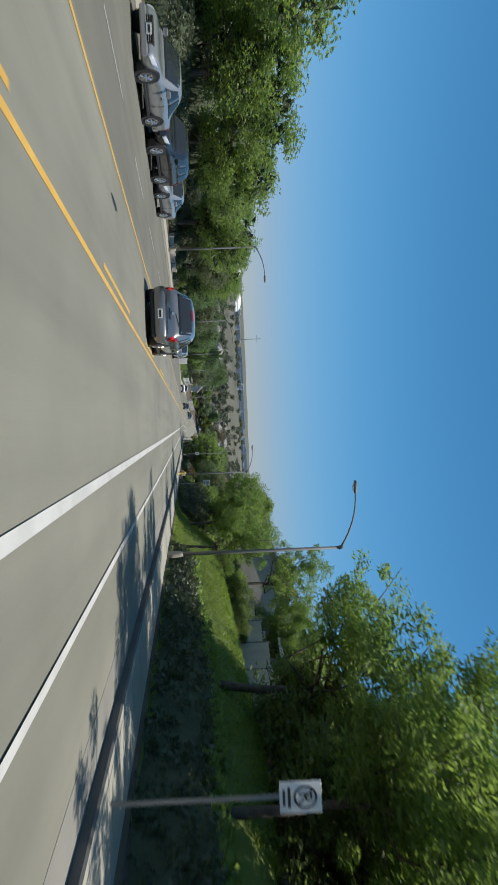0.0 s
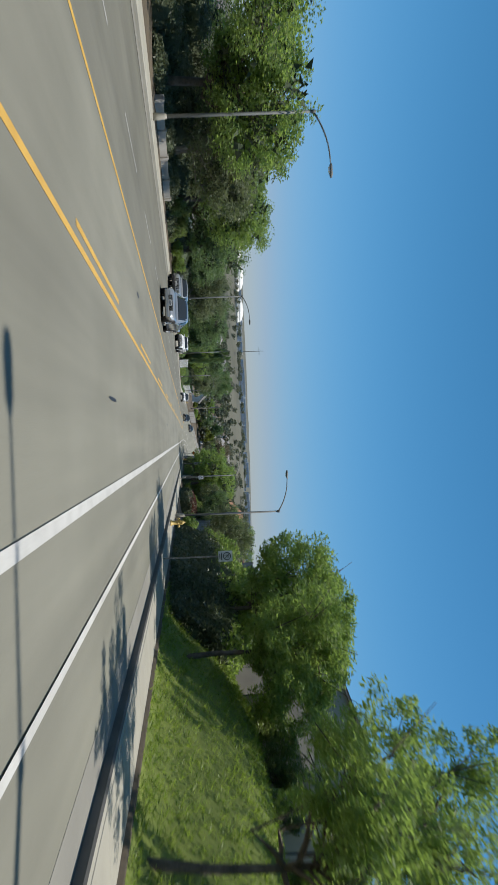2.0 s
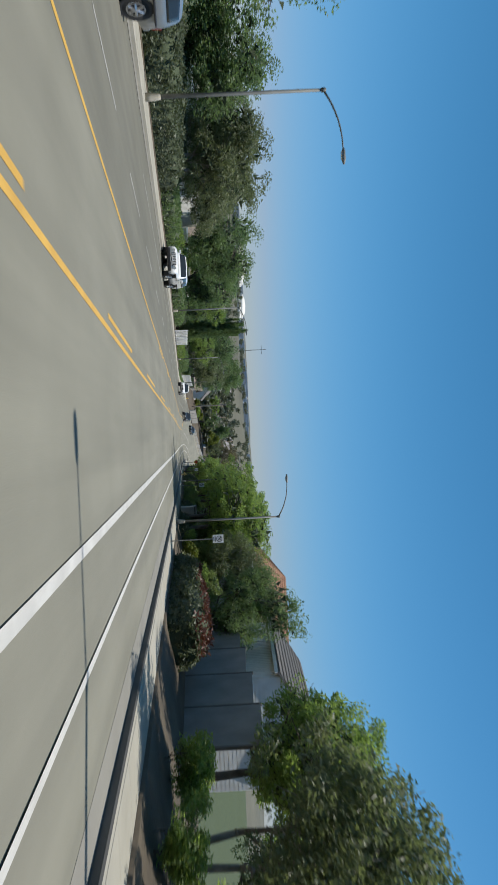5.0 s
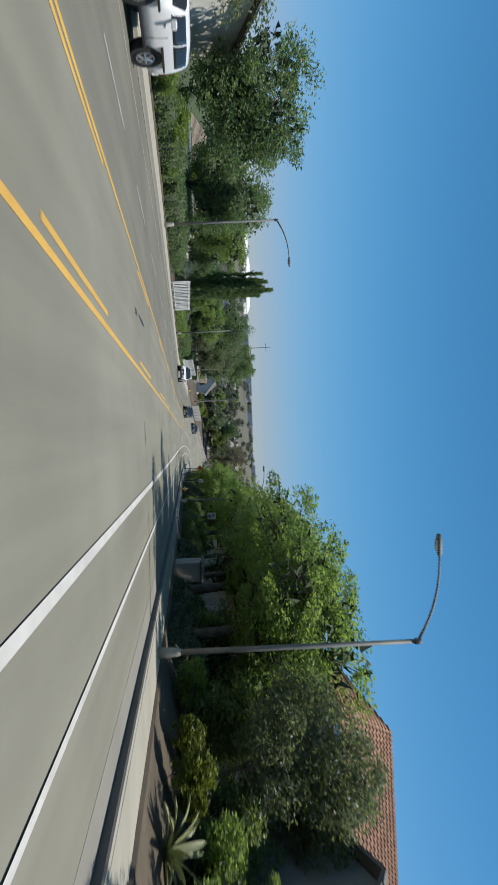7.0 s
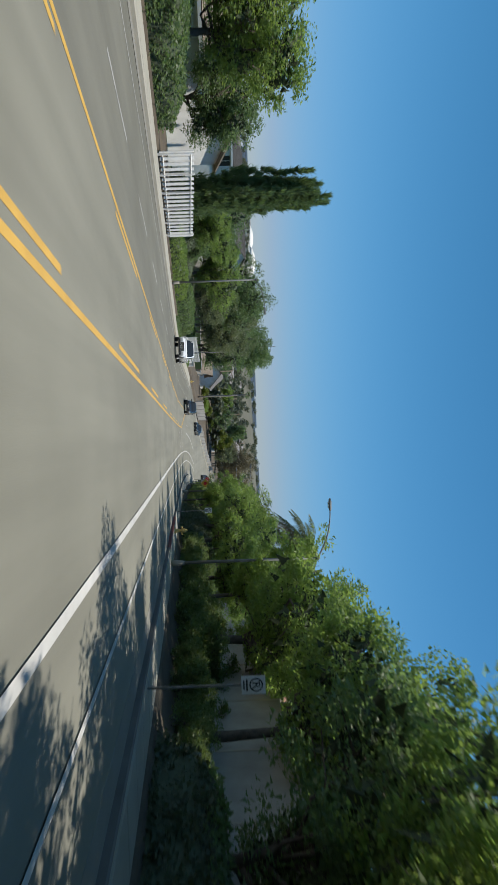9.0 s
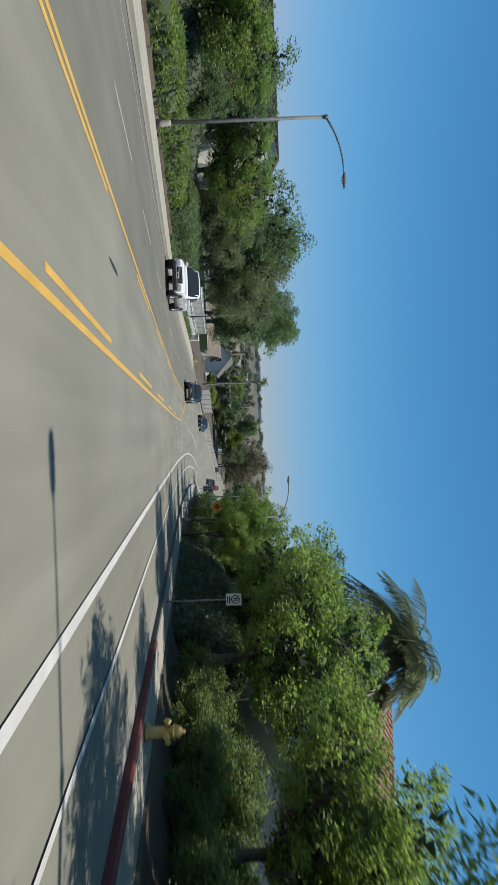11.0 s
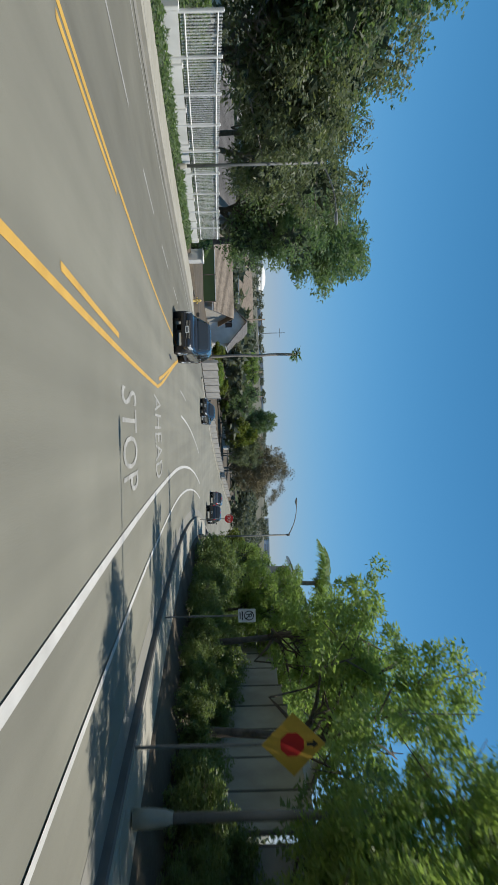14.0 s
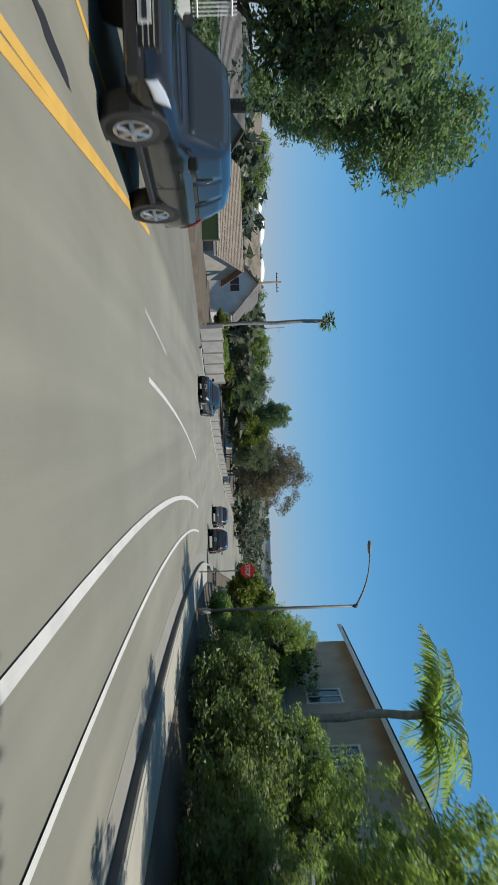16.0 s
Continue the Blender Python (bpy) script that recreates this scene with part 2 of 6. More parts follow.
# ---- mesh helpers ----
class Shape:
    """Collects the faces of one mesh."""

    def __init__(self):
        self.v, self.f = [], []

    def add(self, verts, faces):
        n = len(self.v)
        self.v += [tuple(p) for p in verts]
        self.f += [tuple(n + i for i in face) for face in faces]
        return self

    def box(self, cx, cy, cz, sx, sy, sz, turn=0.0, ease=0.0):
        """A box by its centre and sizes, its upper edges eased."""
        c, s = math.cos(turn), math.sin(turn)
        hx, hy, hz = sx / 2, sy / 2, sz / 2
        e = min(ease, hx * 0.9, hy * 0.9, hz * 0.9)
        rings = [(-hz, 0), (hz, 0)] if not e else [(-hz, e), (-hz + e, 0), (hz - e, 0), (hz, e)]
        verts = []
        for z, k in rings:
            for x, y in ((-hx + k, -hy + k), (hx - k, -hy + k), (hx - k, hy - k), (-hx + k, hy - k)):
                verts.append((cx + c * x - s * y, cy + s * x + c * y, cz + z))
        faces = [(3, 2, 1, 0), tuple(range(len(verts) - 4, len(verts)))]
        for r in range(len(rings) - 1):
            for i in range(4):
                j = (i + 1) % 4
                faces.append((4 * r + i, 4 * r + j, 4 * r + 4 + j, 4 * r + 4 + i))
        return self.add(verts, faces)

    def tube(self, points, radii, n=8, cap=True):
        pts = [Vector(p) for p in points]
        verts, faces = [], []
        for i, p in enumerate(pts):
            d = (pts[min(i + 1, len(pts) - 1)] - pts[max(i - 1, 0)]).normalized()
            a = d.cross(Vector((0, 1, 0)) if abs(d.y) < 0.9 else Vector((1, 0, 0))).normalized()
            b = d.cross(a)
            r = radii[i] if isinstance(radii, (list, tuple)) else radii
            for k in range(n):
                w = 2 * math.pi * k / n
                verts.append(p + r * (math.cos(w) * a + math.sin(w) * b))
        for i in range(len(pts) - 1):
            for k in range(n):
                j = (k + 1) % n
                faces.append((n * i + k, n * i + j, n * i + n + j, n * i + n + k))
        if cap:
            faces += [tuple(range(n - 1, -1, -1)), tuple(range(n * (len(pts) - 1), n * len(pts)))]
        return self.add(verts, faces)

    def loft(self, rings, cap=True):
        """Joins closed rings of equal length."""
        n = len(rings[0])
        verts, faces = [p for r in rings for p in r], []
        for i in range(len(rings) - 1):
            for k in range(n):
                j = (k + 1) % n
                faces.append((n * i + k, n * i + j, n * i + n + j, n * i + n + k))
        if cap:
            faces += [tuple(range(n - 1, -1, -1)), tuple(range(n * (len(rings) - 1), n * len(rings)))]
        return self.add(verts, faces)

    def prism(self, outline, y0, y1):
        """An outline of (x, z) pulled from y0 to y1."""
        return self.loft([[(x, y0, z) for x, z in outline], [(x, y1, z) for x, z in outline]])

    def strip(self, rows):
        """A sheet through rows of points."""
        n = len(rows[0])
        return self.add([p for r in rows for p in r], [(n * i + k, n * i + k + 1, n * i + n + k + 1, n * i + n + k) for i in range(len(rows) - 1) for k in range(n - 1)])

    def mesh(self, name, material, smooth=False):
        me = bpy.data.meshes.new(name)
        me.from_pydata(self.v, [], self.f)
        me.materials.append(material)
        if smooth:
            me.polygons.foreach_set("use_smooth", [True] * len(me.polygons))
        me.update()
        return me


def part(name, shape, material, parent=None, label="", smooth=False, fix=True):
    """One mesh object, under a thing or on its own."""
    me = shape if isinstance(shape, bpy.types.Mesh) else shape.mesh(name, material, smooth)
    if fix and not isinstance(shape, bpy.types.Mesh):
        bm = bmesh.new()
        bm.from_mesh(me)
        bmesh.ops.recalc_face_normals(bm, faces=bm.faces)
        bm.to_mesh(me)
        bm.free()
    ob = new(name, me)
    ob.parent = parent
    return tagged(ob, label)


def thing(name, label, category, place, turn=0.0, group="", kind="", scale=1.0):
    ob = new(name)
    ob.empty_display_size = 0.3
    ob.matrix_basis = pose(*place, 0, 0, turn) @ Matrix.Scale(scale, 4)
    return tagged(ob, label, category, group, kind)


# ---- lie of the land ----
SLOPES = [(-400, -0.088), (-30, -0.088), (20, -0.0787), (60, -0.0838), (100, -0.0817), (140, -0.0891), (180, -0.084), (210, -0.041), (240, -0.039), (285, -0.004), (330, 0.01), (480, 0.03), (560, 0.0), (620, -0.03), (700, 0.0), (5000, 0.0)]
GY = np.arange(-400, 5000, 1.0)
_s = np.interp(GY, *zip(*SLOPES))
GZ = np.concatenate([[0], np.cumsum((_s[1:] + _s[:-1]) / 2)])
GZ = GZ - np.interp(0, GY, GZ)


def zr(y):
    """Height of the road's middle."""
    return float(np.interp(y, GY, GZ))


def bend(y):
    """How far the road swings to the right."""
    d = min(max(y - 200, 0), 45)
    return 0.003 * d * d + (0.27 * max(min(y, 420) - 245, 0))


def cross(x):
    """The road's fall across its width."""
    return 0.013 * max(-2 - x, 0) - 0.012 * max(x - 2, 0)


def bank(y):
    """Height of the ground behind the pavement on the hill side."""
    return float(np.interp(y, [-60, 6, 15, 43, 52, 68, 74, 100, 108, 200, 220], [1.6, 2.2, 2.9, 2.9, 1.7, 1.2, 0.6, 0.8, 1.0, 1.0, 0.5]))


def gz(x, y):
    """Height of the ground."""
    u = x - bend(y)
    h = zr(y)
    if -15 < u < 5.7:
        return h - 0.4
    if u >= 5.7:
        k = min(max((u - 5.8) / 3.4, 0), 1)
        return h + 0.2 + (bank(y) - 0.2) * k * k * (3 - 2 * k)
    k = min(max((-15 - u) / 6, 0), 1)
    return h + 0.32 + 0.15 * k


# ---- ground and road ----
def ground_sheet():
    xs = sorted({-2500, -1500, -900, -600, -400, -250, -160, -110, -80, -60, -45, -35, -28, -24, -21, -19, -17, -16, -15.2, -15, -14.9, 5.6, 5.7, 5.85, 6.2, 6.8, 7.5, 8.2, 9, 10, 12, 15, 20, 27, 35, 48, 65, 90, 130, 200, 320, 500, 800, 1400, 2500})
    ys = list(range(-60, 300, 3)) + list(range(300, 700, 20)) + [700, 800, 950, 1150, 1400, 1800, 2400, 3200, 4500]
    rows = []
    for y in ys:
        row = []
        for x in xs:
            X = x + bend(y)
            rough = 0.0 if -15.3 < x < 6 else min(abs(x) / 200, 1) * 1.5 * noise.noise((X / 40, y / 40, 0.3))
            far = 0.0 if y < 380 else 6 * noise.noise((X / 260, y / 200, 2.1)) * min((y - 380) / 200, 1)
            if y > 800:
                far *= 0.3
            row.append((X, y, gz(X, y) + rough + far))
        rows.append(row)
    ob = part("ground", Shape().strip(rows), M_SOIL, smooth=True)
    # grass where the bank and the gardens are
    ob.data.materials.append(M_GRASS)
    ob.data.materials.append(M_LAWN)
    for p in ob.data.polygons:
        c = p.center
        if c.x > 5.8 and c.x < 12 and 8 < c.y < 48:
            p.material_index = 2
        elif abs(c.x) > 22:
            p.material_index = 1
    return tagged(ob, "sloping ground of soil and rough grass beside the road", "ground", kind="structure")


ground_sheet()


def ribbon(x0, x1, y0, y1, lift, step=2.0, depth=0.0, curve=bend):
    """A strip of road surface between two offsets from the middle."""
    n = max(int((y1 - y0) / step), 1)
    s, rows = Shape(), []
    for i in range(n + 1):
        y = y0 + (y1 - y0) * i / n
        xs = [x0, x1] if x0 > -2 or x1 < -2 else [x0, -2, x1]
        row = [(x + curve(y), y, zr(y) + cross(x) + lift) for x in xs]
        if depth:
            row = [(row[0][0], y, row[0][2] - depth)] + row + [(row[-1][0], y, row[-1][2] - depth)]
        rows.append(row)
    return s.strip(rows)


road = tagged(part("road", ribbon(-13.2, 3.66, -60, 420, 0.0, depth=0.3), M_ASPHALT), "worn grey asphalt road running downhill", "road", kind="structure")
tagged(part("side_road", Shape().strip([[(x, y, zr(y) + 0.16 + cross(-13) * 0.2 + (y - 221.5) * 0.0) for x in (-12.6, -14, -20, -40, -90)] for y in (226.5, 229, 231.5, 234, 236.5)]), M_ASPHALT_L), "grey asphalt side street joining the road", "road", kind="structure")
tagged(part("gutter", ribbon(3.66, 4.28, -60, 260, 0.004, depth=0.1), M_GUTTER), "pale concrete gutter along the kerb", "gutter", kind="structure")


def kerb(x0, x1, y0, y1, material, label, high=0.15):
    rows = []
    n = int((y1 - y0) / 2)
    off = x1 - x0
    far = x0 < 0
    for i in range(n + 1):
        y = y0 + (y1 - y0) * i / n
        if far:
            x0 = kl(y)
            x1 = x0 + off
        z, b = zr(y) + cross(x0), bend(y)
        rows.append([(x0 + b, y, z - 0.2), (x0 + b, y, z + high - 0.03), (x0 + 0.03 * (1 if x1 > x0 else -1) + b, y, z + high), (x1 + b, y, z + high + 0.003), (x1 + b, y, z - 0.2)])
    ob = part("kerb", Shape().strip(rows), material)
    # tops take plain concrete; the darker face is painted shade
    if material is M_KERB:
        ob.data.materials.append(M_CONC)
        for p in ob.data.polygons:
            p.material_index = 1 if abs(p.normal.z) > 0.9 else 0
    tagged(ob, label, "kerb", kind="structure")


def kl(y):
    """Offset of the kerb on the far side."""
    return float(np.interp(y, [0, 78, 110, 180, 230], [-12.6, -13.1, -12.5, -11.3, -11.3]))


kerb(4.28, 4.43, -60, 143.0, M_KERB, "grey concrete kerb, its face toned dark for shade")
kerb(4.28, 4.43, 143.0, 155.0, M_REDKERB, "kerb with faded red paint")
kerb(4.28, 4.43, 155.0, 260, M_KERB, "grey concrete kerb, its face toned dark for shade")
# the far kerb faces the sun, so its face keeps the pale tone
kerb(-13.2, -13.35, -60, 222, M_CONC, "grey concrete kerb on the far side")
kerb(-13.2, -13.35, 240, 400, M_CONC, "grey concrete kerb on the far side")


tagged(part("gutter", Shape().strip([[(kl(y) - 0.02 + bend(y), y, zr(y) + cross(kl(y)) + 0.006), (kl(y) + 0.5 + bend(y), y, zr(y) + cross(kl(y)) + 0.006)] for y in np.arange(-60, 224, 2.0)]), M_GUTTER), "pale concrete gutter along the far kerb", "gutter", kind="structure")


def pavement(x0, x1, y0, y1, label):
    """Concrete slabs with open joints on a bed."""
    bed_rows, slabs = [], []
    n = int((y1 - y0) / 1.52)
    far = x0 < 0
    w, l = x1 - x0, (y1 - y0) / n
    bed = thing("pavement", label, "pavement", (0, 0, 0), kind="structure")
    for i in range(0, n + 1):
        y = y0 + (y1 - y0) * i / n
        if far:
            x1 = kl(y) - 0.16
            x0 = x1 - w
        b, z = bend(y), zr(y) + cross(x0 if x0 > 0 else x1) + 0.15
        bed_rows.append([(x0 + b, y, z - 0.03), (x1 + b, y, z - 0.02)])
    part("bed", Shape().strip(bed_rows), M_SOIL, bed)
    me = {}
    for i in range(n):
        y = y0 + (y1 - y0) * (i + 0.5) / n
        if far:
            x1 = kl(y) - 0.16
            x0 = x1 - w
        slope = math.atan2(zr(y + 0.7) - zr(y - 0.7), 1.4)
        k = 0
        if k not in me:
            me[k] = Shape().box(0, 0, -0.045, w - 0.012, l - 0.014, 0.1, 0, 0.008).mesh("slab", M_CONC)
        ob = part("slab", me[k], M_CONC, bed)
        ob.matrix_basis = pose((x0 + x1) / 2 + bend(y), y, zr(y) + cross(x0 if x0 > 0 else x1) + 0.155 + 0.003 * random.uniform(-1, 1), math.degrees(slope), 0, -math.degrees(math.atan(bend(y + 0.5) - bend(y - 0.5))))
    return bed


def line(x0, x1, y0, y1, material, label, curve=bend, step=2.0):
    return tagged(part("road_marking", ribbon(x0, x1, y0, y1, 0.005, step, curve=curve), material), label, "road marking", kind="structure")


def swing(y):
    """The lane lines that swing off to the right before the junction."""
    return bend(y) + 0.0003 * max(y - 205, 0) ** 2


line(0.72, 0.87, -60, 231, M_WHITE, "solid white lane line", swing)
line(2.15, 2.26, -60, 231, M_WHITE, "thin white edge line of the cycle lane", swing)
line(-2.51, -2.4, -60, 193.9, M_YELLOW, "solid yellow centre line")
DASH_ENDS = (5.0, 15.1, 25.3, 35.5, 45.7, 55.9, 66.1, 76.3, 86.5, 96.9, 108.0, 119.5, 129.3, 139.0, 148.9, 158.8, 167.0, 176.6, 184.6)
for end in DASH_ENDS:
    line(-2.75, -2.65, end - 4.6, end, M_YELLOW, "broken yellow centre line")
line(-5.42, -5.31, -60, 206, M_YELLOW, "solid yellow line of the turning lane")
for end in DASH_ENDS[9:]:
    line(-5.23, -5.13, end - 4.6, end, M_YELLOW, "broken yellow line of the turning lane")
for k in range(0, 34):
    line(-7.85, -7.75, -8 + k * 6.6, -4.6 + k * 6.6, M_WORN, "worn broken white lane line")
line(-10.45, -10.36, 84, 218, M_WORN, "thin white edge line of the far kerb lane")
line(-2.06, -1.94, 208, 231, M_WHITE, "white line of the turning pocket", swing)
line(-3.4, -3.3, 207.5, 212.5, M_WORN, "short white turning mark", swing)
# end of the centre strip: the yellow line cuts across to its neighbour
for off, lead in ((0.0, 0.0), (-0.27, 0.35)):
    s, rows = Shape(), []
    for i in range(15):
        k = i / 14
        y = 193.9 + lead + 14.5 * k
        x = -2.46 + off - 2.8 * k ** 1.15 * (1 + off * 0.3)
        rows.append([(x - 0.075 + bend(y), y, zr(y) + cross(x) + 0.0075), (x + 0.045 + bend(y), y, zr(y) + cross(x) + 0.0075)])
    tagged(part("road_marking", s.strip(rows), M_YELLOW), "yellow line curving off to close the turning lane", "road marking", kind="structure")


def letters(text, width, height):
    """Flat lettering of the built-in font as a mesh, fitted to a size."""
    cu = bpy.data.curves.new("text", "FONT")
    cu.body, cu.align_x, cu.align_y, cu.resolution_u = text, "CENTER", "CENTER", 3
    ob = bpy.data.objects.new("text", cu)
    scene.collection.objects.link(ob)
    me = bpy.data.meshes.new_from_object(ob.evaluated_get(bpy.context.evaluated_depsgraph_get()))
    bpy.data.objects.remove(ob)
    co = np.zeros(len(me.vertices) * 3)
    me.vertices.foreach_get("co", co)
    co = co.reshape(-1, 3)
    lo, hi = co.min(0), co.max(0)
    co = (co - (lo + hi) / 2) * [width / (hi[0] - lo[0]), height / (hi[1] - lo[1]), 0]
    me.vertices.foreach_set("co", co.ravel())
    me.materials.clear()
    return me


for word, y, w in (("STOP", 186.0, 2.05), ("AHEAD", 193.5, 2.6)):
    me = letters(word, w, 2.5)
    me.materials.append(M_LETTER)
    ob = part("road_lettering", me, None)
    ob.matrix_basis = pose(-0.85, y, zr(y) + 0.008, math.degrees(math.atan2(zr(y + 1.4) - zr(y - 1.4), 2.8)))
    tagged(ob, "white painted road lettering reading " + word, "road marking", kind="structure")

# dark patches and manhole in the asphalt
for x, y, rx, ry in ((-4.0, 40.6, 0.06, 0.34), (-4.3, 64.0, 0.05, 0.5), (-0.8, 62, 0.04, 0.7), (-4.2, 200.5, 0.1, 0.8), (-4.4, 12.5, 0.09, 0.5), (-0.7, 34.0, 0.04, 0.6), (-4.0, 104.5, 0.06, 1.0), (-3.9, 102.6, 0.12, 0.22), (-4.1, 149.5, 0.05, 0.7)):
    ring = [(x + rx * math.cos(a) * random.uniform(0.7, 1.1), y + ry * math.sin(a) * random.uniform(0.7, 1.1)) for a in np.linspace(0, 2 * math.pi, 16, endpoint=False)]
    s = Shape().add([(px, py, zr(py) + cross(px) + 0.006) for px, py in ring], [tuple(range(16))])
    tagged(part("asphalt_patch", s, M_DARKPLASTIC), "dark tar patch in the asphalt", "road patch", kind="structure")


# ---- street furniture ----
def street_lamp(x, y, side, base_z):
    """A tapered post with a swept arm and a flat lamp head. side: -1 when the arm reaches towards -x."""
    t = thing("street_lamp", "tall grey street lamp with a swept arm beside the road", "street lamp", (x, y, base_z), group="street lamps")
    part("base", Shape().tube([(0, 0, 0), (0, 0, 0.25), (0, 0, 0.5), (0, 0, 0.62)], [0.155, 0.15, 0.125, 0.09], 10), M_CONC, t, "weathered concrete base", True)
    part("post", Shape().tube([(0, 0, 0.55), (0, 0, 3), (0, 0, 7.05)], [0.085, 0.075, 0.06], 10), M_POLE, t, "", True)
    part("cap", Shape().tube([(0, 0, 7.02), (0, 0, 7.18), (0, 0, 7.22)], [0.09, 0.085, 0.03], 10), M_POLE, t, "", True)
    pts = [(side * 2.3 * k, 0, 7.1 + 0.68 * (1 - (1 - k) ** 2.2)) for k in np.linspace(0.02, 1, 9)]
    part("arm", Shape().tube(pts, [0.045 - 0.018 * i / 8 for i in range(9)], 8), M_POLE, t, "", True)
    head = part("lamp_head", Shape().loft([[(side * (2.25 + a), w * cx, 7.79 + h * cz) for cx, cz in ((-1, -0.3), (-0.7, -1), (0.7, -1), (1, -0.3), (0.6, 1), (-0.6, 1))] for a, w, h in ((0, 0.04, 0.03), (0.12, 0.1, 0.06), (0.45, 0.12, 0.07), (0.62, 0.08, 0.04))]), M_POLE, t, "flat grey lamp head", True)
    part("lens", Shape().box(side * 2.55, 0, 7.71, 0.3, 0.16, 0.05, 0, 0.02), M_HEAD, head)
    return t


LAMPS_R = [(5.62, 26.6, 1.05), (5.5, 66.9, 1.02), (5.15, 103.2, 0.985), (5.1, 143.2, 1.0), (5.0, 183.3, 1.0), (7.35, 222.2, 0.99)]
LAMPS_L = [(-13.9, 10.0, 0.98), (-13.9, 50.3, 0.98), (-13.7, 84.9, 0.97), (-13.6, 124.4, 0.96), (-13.7, 163.8, 0.96), (-13.3, 202.9, 0.96)]
lamp = None
for x, y, k in LAMPS_R:
    z = zr(y) + 0.17
    if lamp is None:
        lamp = one = street_lamp(x, y, -1, z)
    else:
        one = copy_thing(lamp, pose(x, y, z))
    one.scale = (1, 1, k)
lamp = None
for x, y, k in LAMPS_L:
    z = zr(y) + 0.3
    if lamp is None:
        lamp = one = street_lamp(x, y, 1, z)
    else:
        one = copy_thing(lamp, pose(x, y, z))
    one.scale = (1, 1, k)


def no_parking_sign(x, y, top, lean=0.0):
    """A white plate with a struck-out P above two short lines of text, on a thin post."""
    z = zr(y) + 0.15
    t = thing("no_parking_sign", "white no parking sign on a thin steel post", "road sign", (x, y, z), group="no parking signs")
    h = top - 0.15
    part("post", Shape().box(0, 0.03, h / 2, 0.05, 0.03, h, 0, 0.005), M_STEEL, t)
    plate = part("plate", Shape().box(0, 0, h - 0.26, 0.4, 0.008, 0.52, 0, 0.003), M_SIGN, t)
    ring = Shape()
    n = 20
    pts = [[(r * math.cos(2 * math.pi * k / n), -0.008, h - 0.2 + r * math.sin(2 * math.pi * k / n)) for k in range(n)] for r in (0.12, 0.148)]
    ring.add(pts[0] + pts[1], [(k, (k + 1) % n, n + (k + 1) % n, n + k) for k in range(n)])
    part("ring", ring, M_SIGNBLACK, plate, "dark ring")
    me = letters("P", 0.1, 0.17)
    me.materials.append(M_SIGNBLACK)
    p = part("letter", me, None, plate)
    p.matrix_basis = pose(0, -0.009, h - 0.2, 90)
    bar = part("slash", Shape().box(0, 0, 0, 0.28, 0.002, 0.025), M_SIGNBLACK, plate)
    bar.matrix_basis = pose(0, -0.0105, h - 0.2, 0, 45)
    part("text_bar", Shape().box(0, -0.007, h - 0.4, 0.26, 0.002, 0.035), M_SIGNBLACK, plate)
    part("text_bar", Shape().box(0, -0.007, h - 0.465, 0.2, 0.002, 0.03), M_SIGNBLACK, plate)
    return t


for x, y, top in ((4.66, 7.5, 2.75), (4.5, 46.3, 2.72), (4.5, 91.2, 2.75), (4.45, 126.4, 2.7), (4.47, 159.4, 2.7), (4.55, 192.2, 2.85)):
    no_parking_sign(x, y, top)


def stop_ahead_sign(x, y):
    z = zr(y) + 0.15
    t = thing("stop_ahead_sign", "yellow diamond warning sign with a red octagon on a post", "road sign", (x, y, z))
    part("post", Shape().box(0, 0.03, 1.35, 0.05, 0.03, 2.7, 0, 0.005), M_STEEL, t)
    d = 0.53
    plate = part("plate", Shape().add([(0, 0, 2.62 - d), (d, 0, 2.62), (0, 0, 2.62 + d), (-d, 0, 2.62), (0, 0.01, 2.62 - d), (d, 0.01, 2.62), (0, 0.01, 2.62 + d), (-d, 0.01, 2.62)], [(0, 1, 2, 3), (7, 6, 5, 4), (0, 4, 5, 1), (1, 5, 6, 2), (2, 6, 7, 3), (3, 7, 4, 0)]), M_SIGNYEL, t)
    o = [(0.21 * math.cos(math.pi / 8 + k * math.pi / 4), -0.004, 2.6 + 0.21 * math.sin(math.pi / 8 + k * math.pi / 4)) for k in range(8)]
    part("octagon", Shape().add(o, [tuple(range(8))]), M_SIGNRED, plate, "red octagon")
    part("arrow", Shape().add([(-0.03, -0.004, 2.84), (0.03, -0.004, 2.84), (0.03, -0.004, 2.94), (0.08, -0.004, 2.94), (0, -0.004, 3.03), (-0.08, -0.004, 2.94), (-0.03, -0.004, 2.94)], [(0, 1, 2, 3, 4, 5, 6)]), M_SIGNBLACK, plate, "black arrow")


stop_ahead_sign(4.2, 183.9)


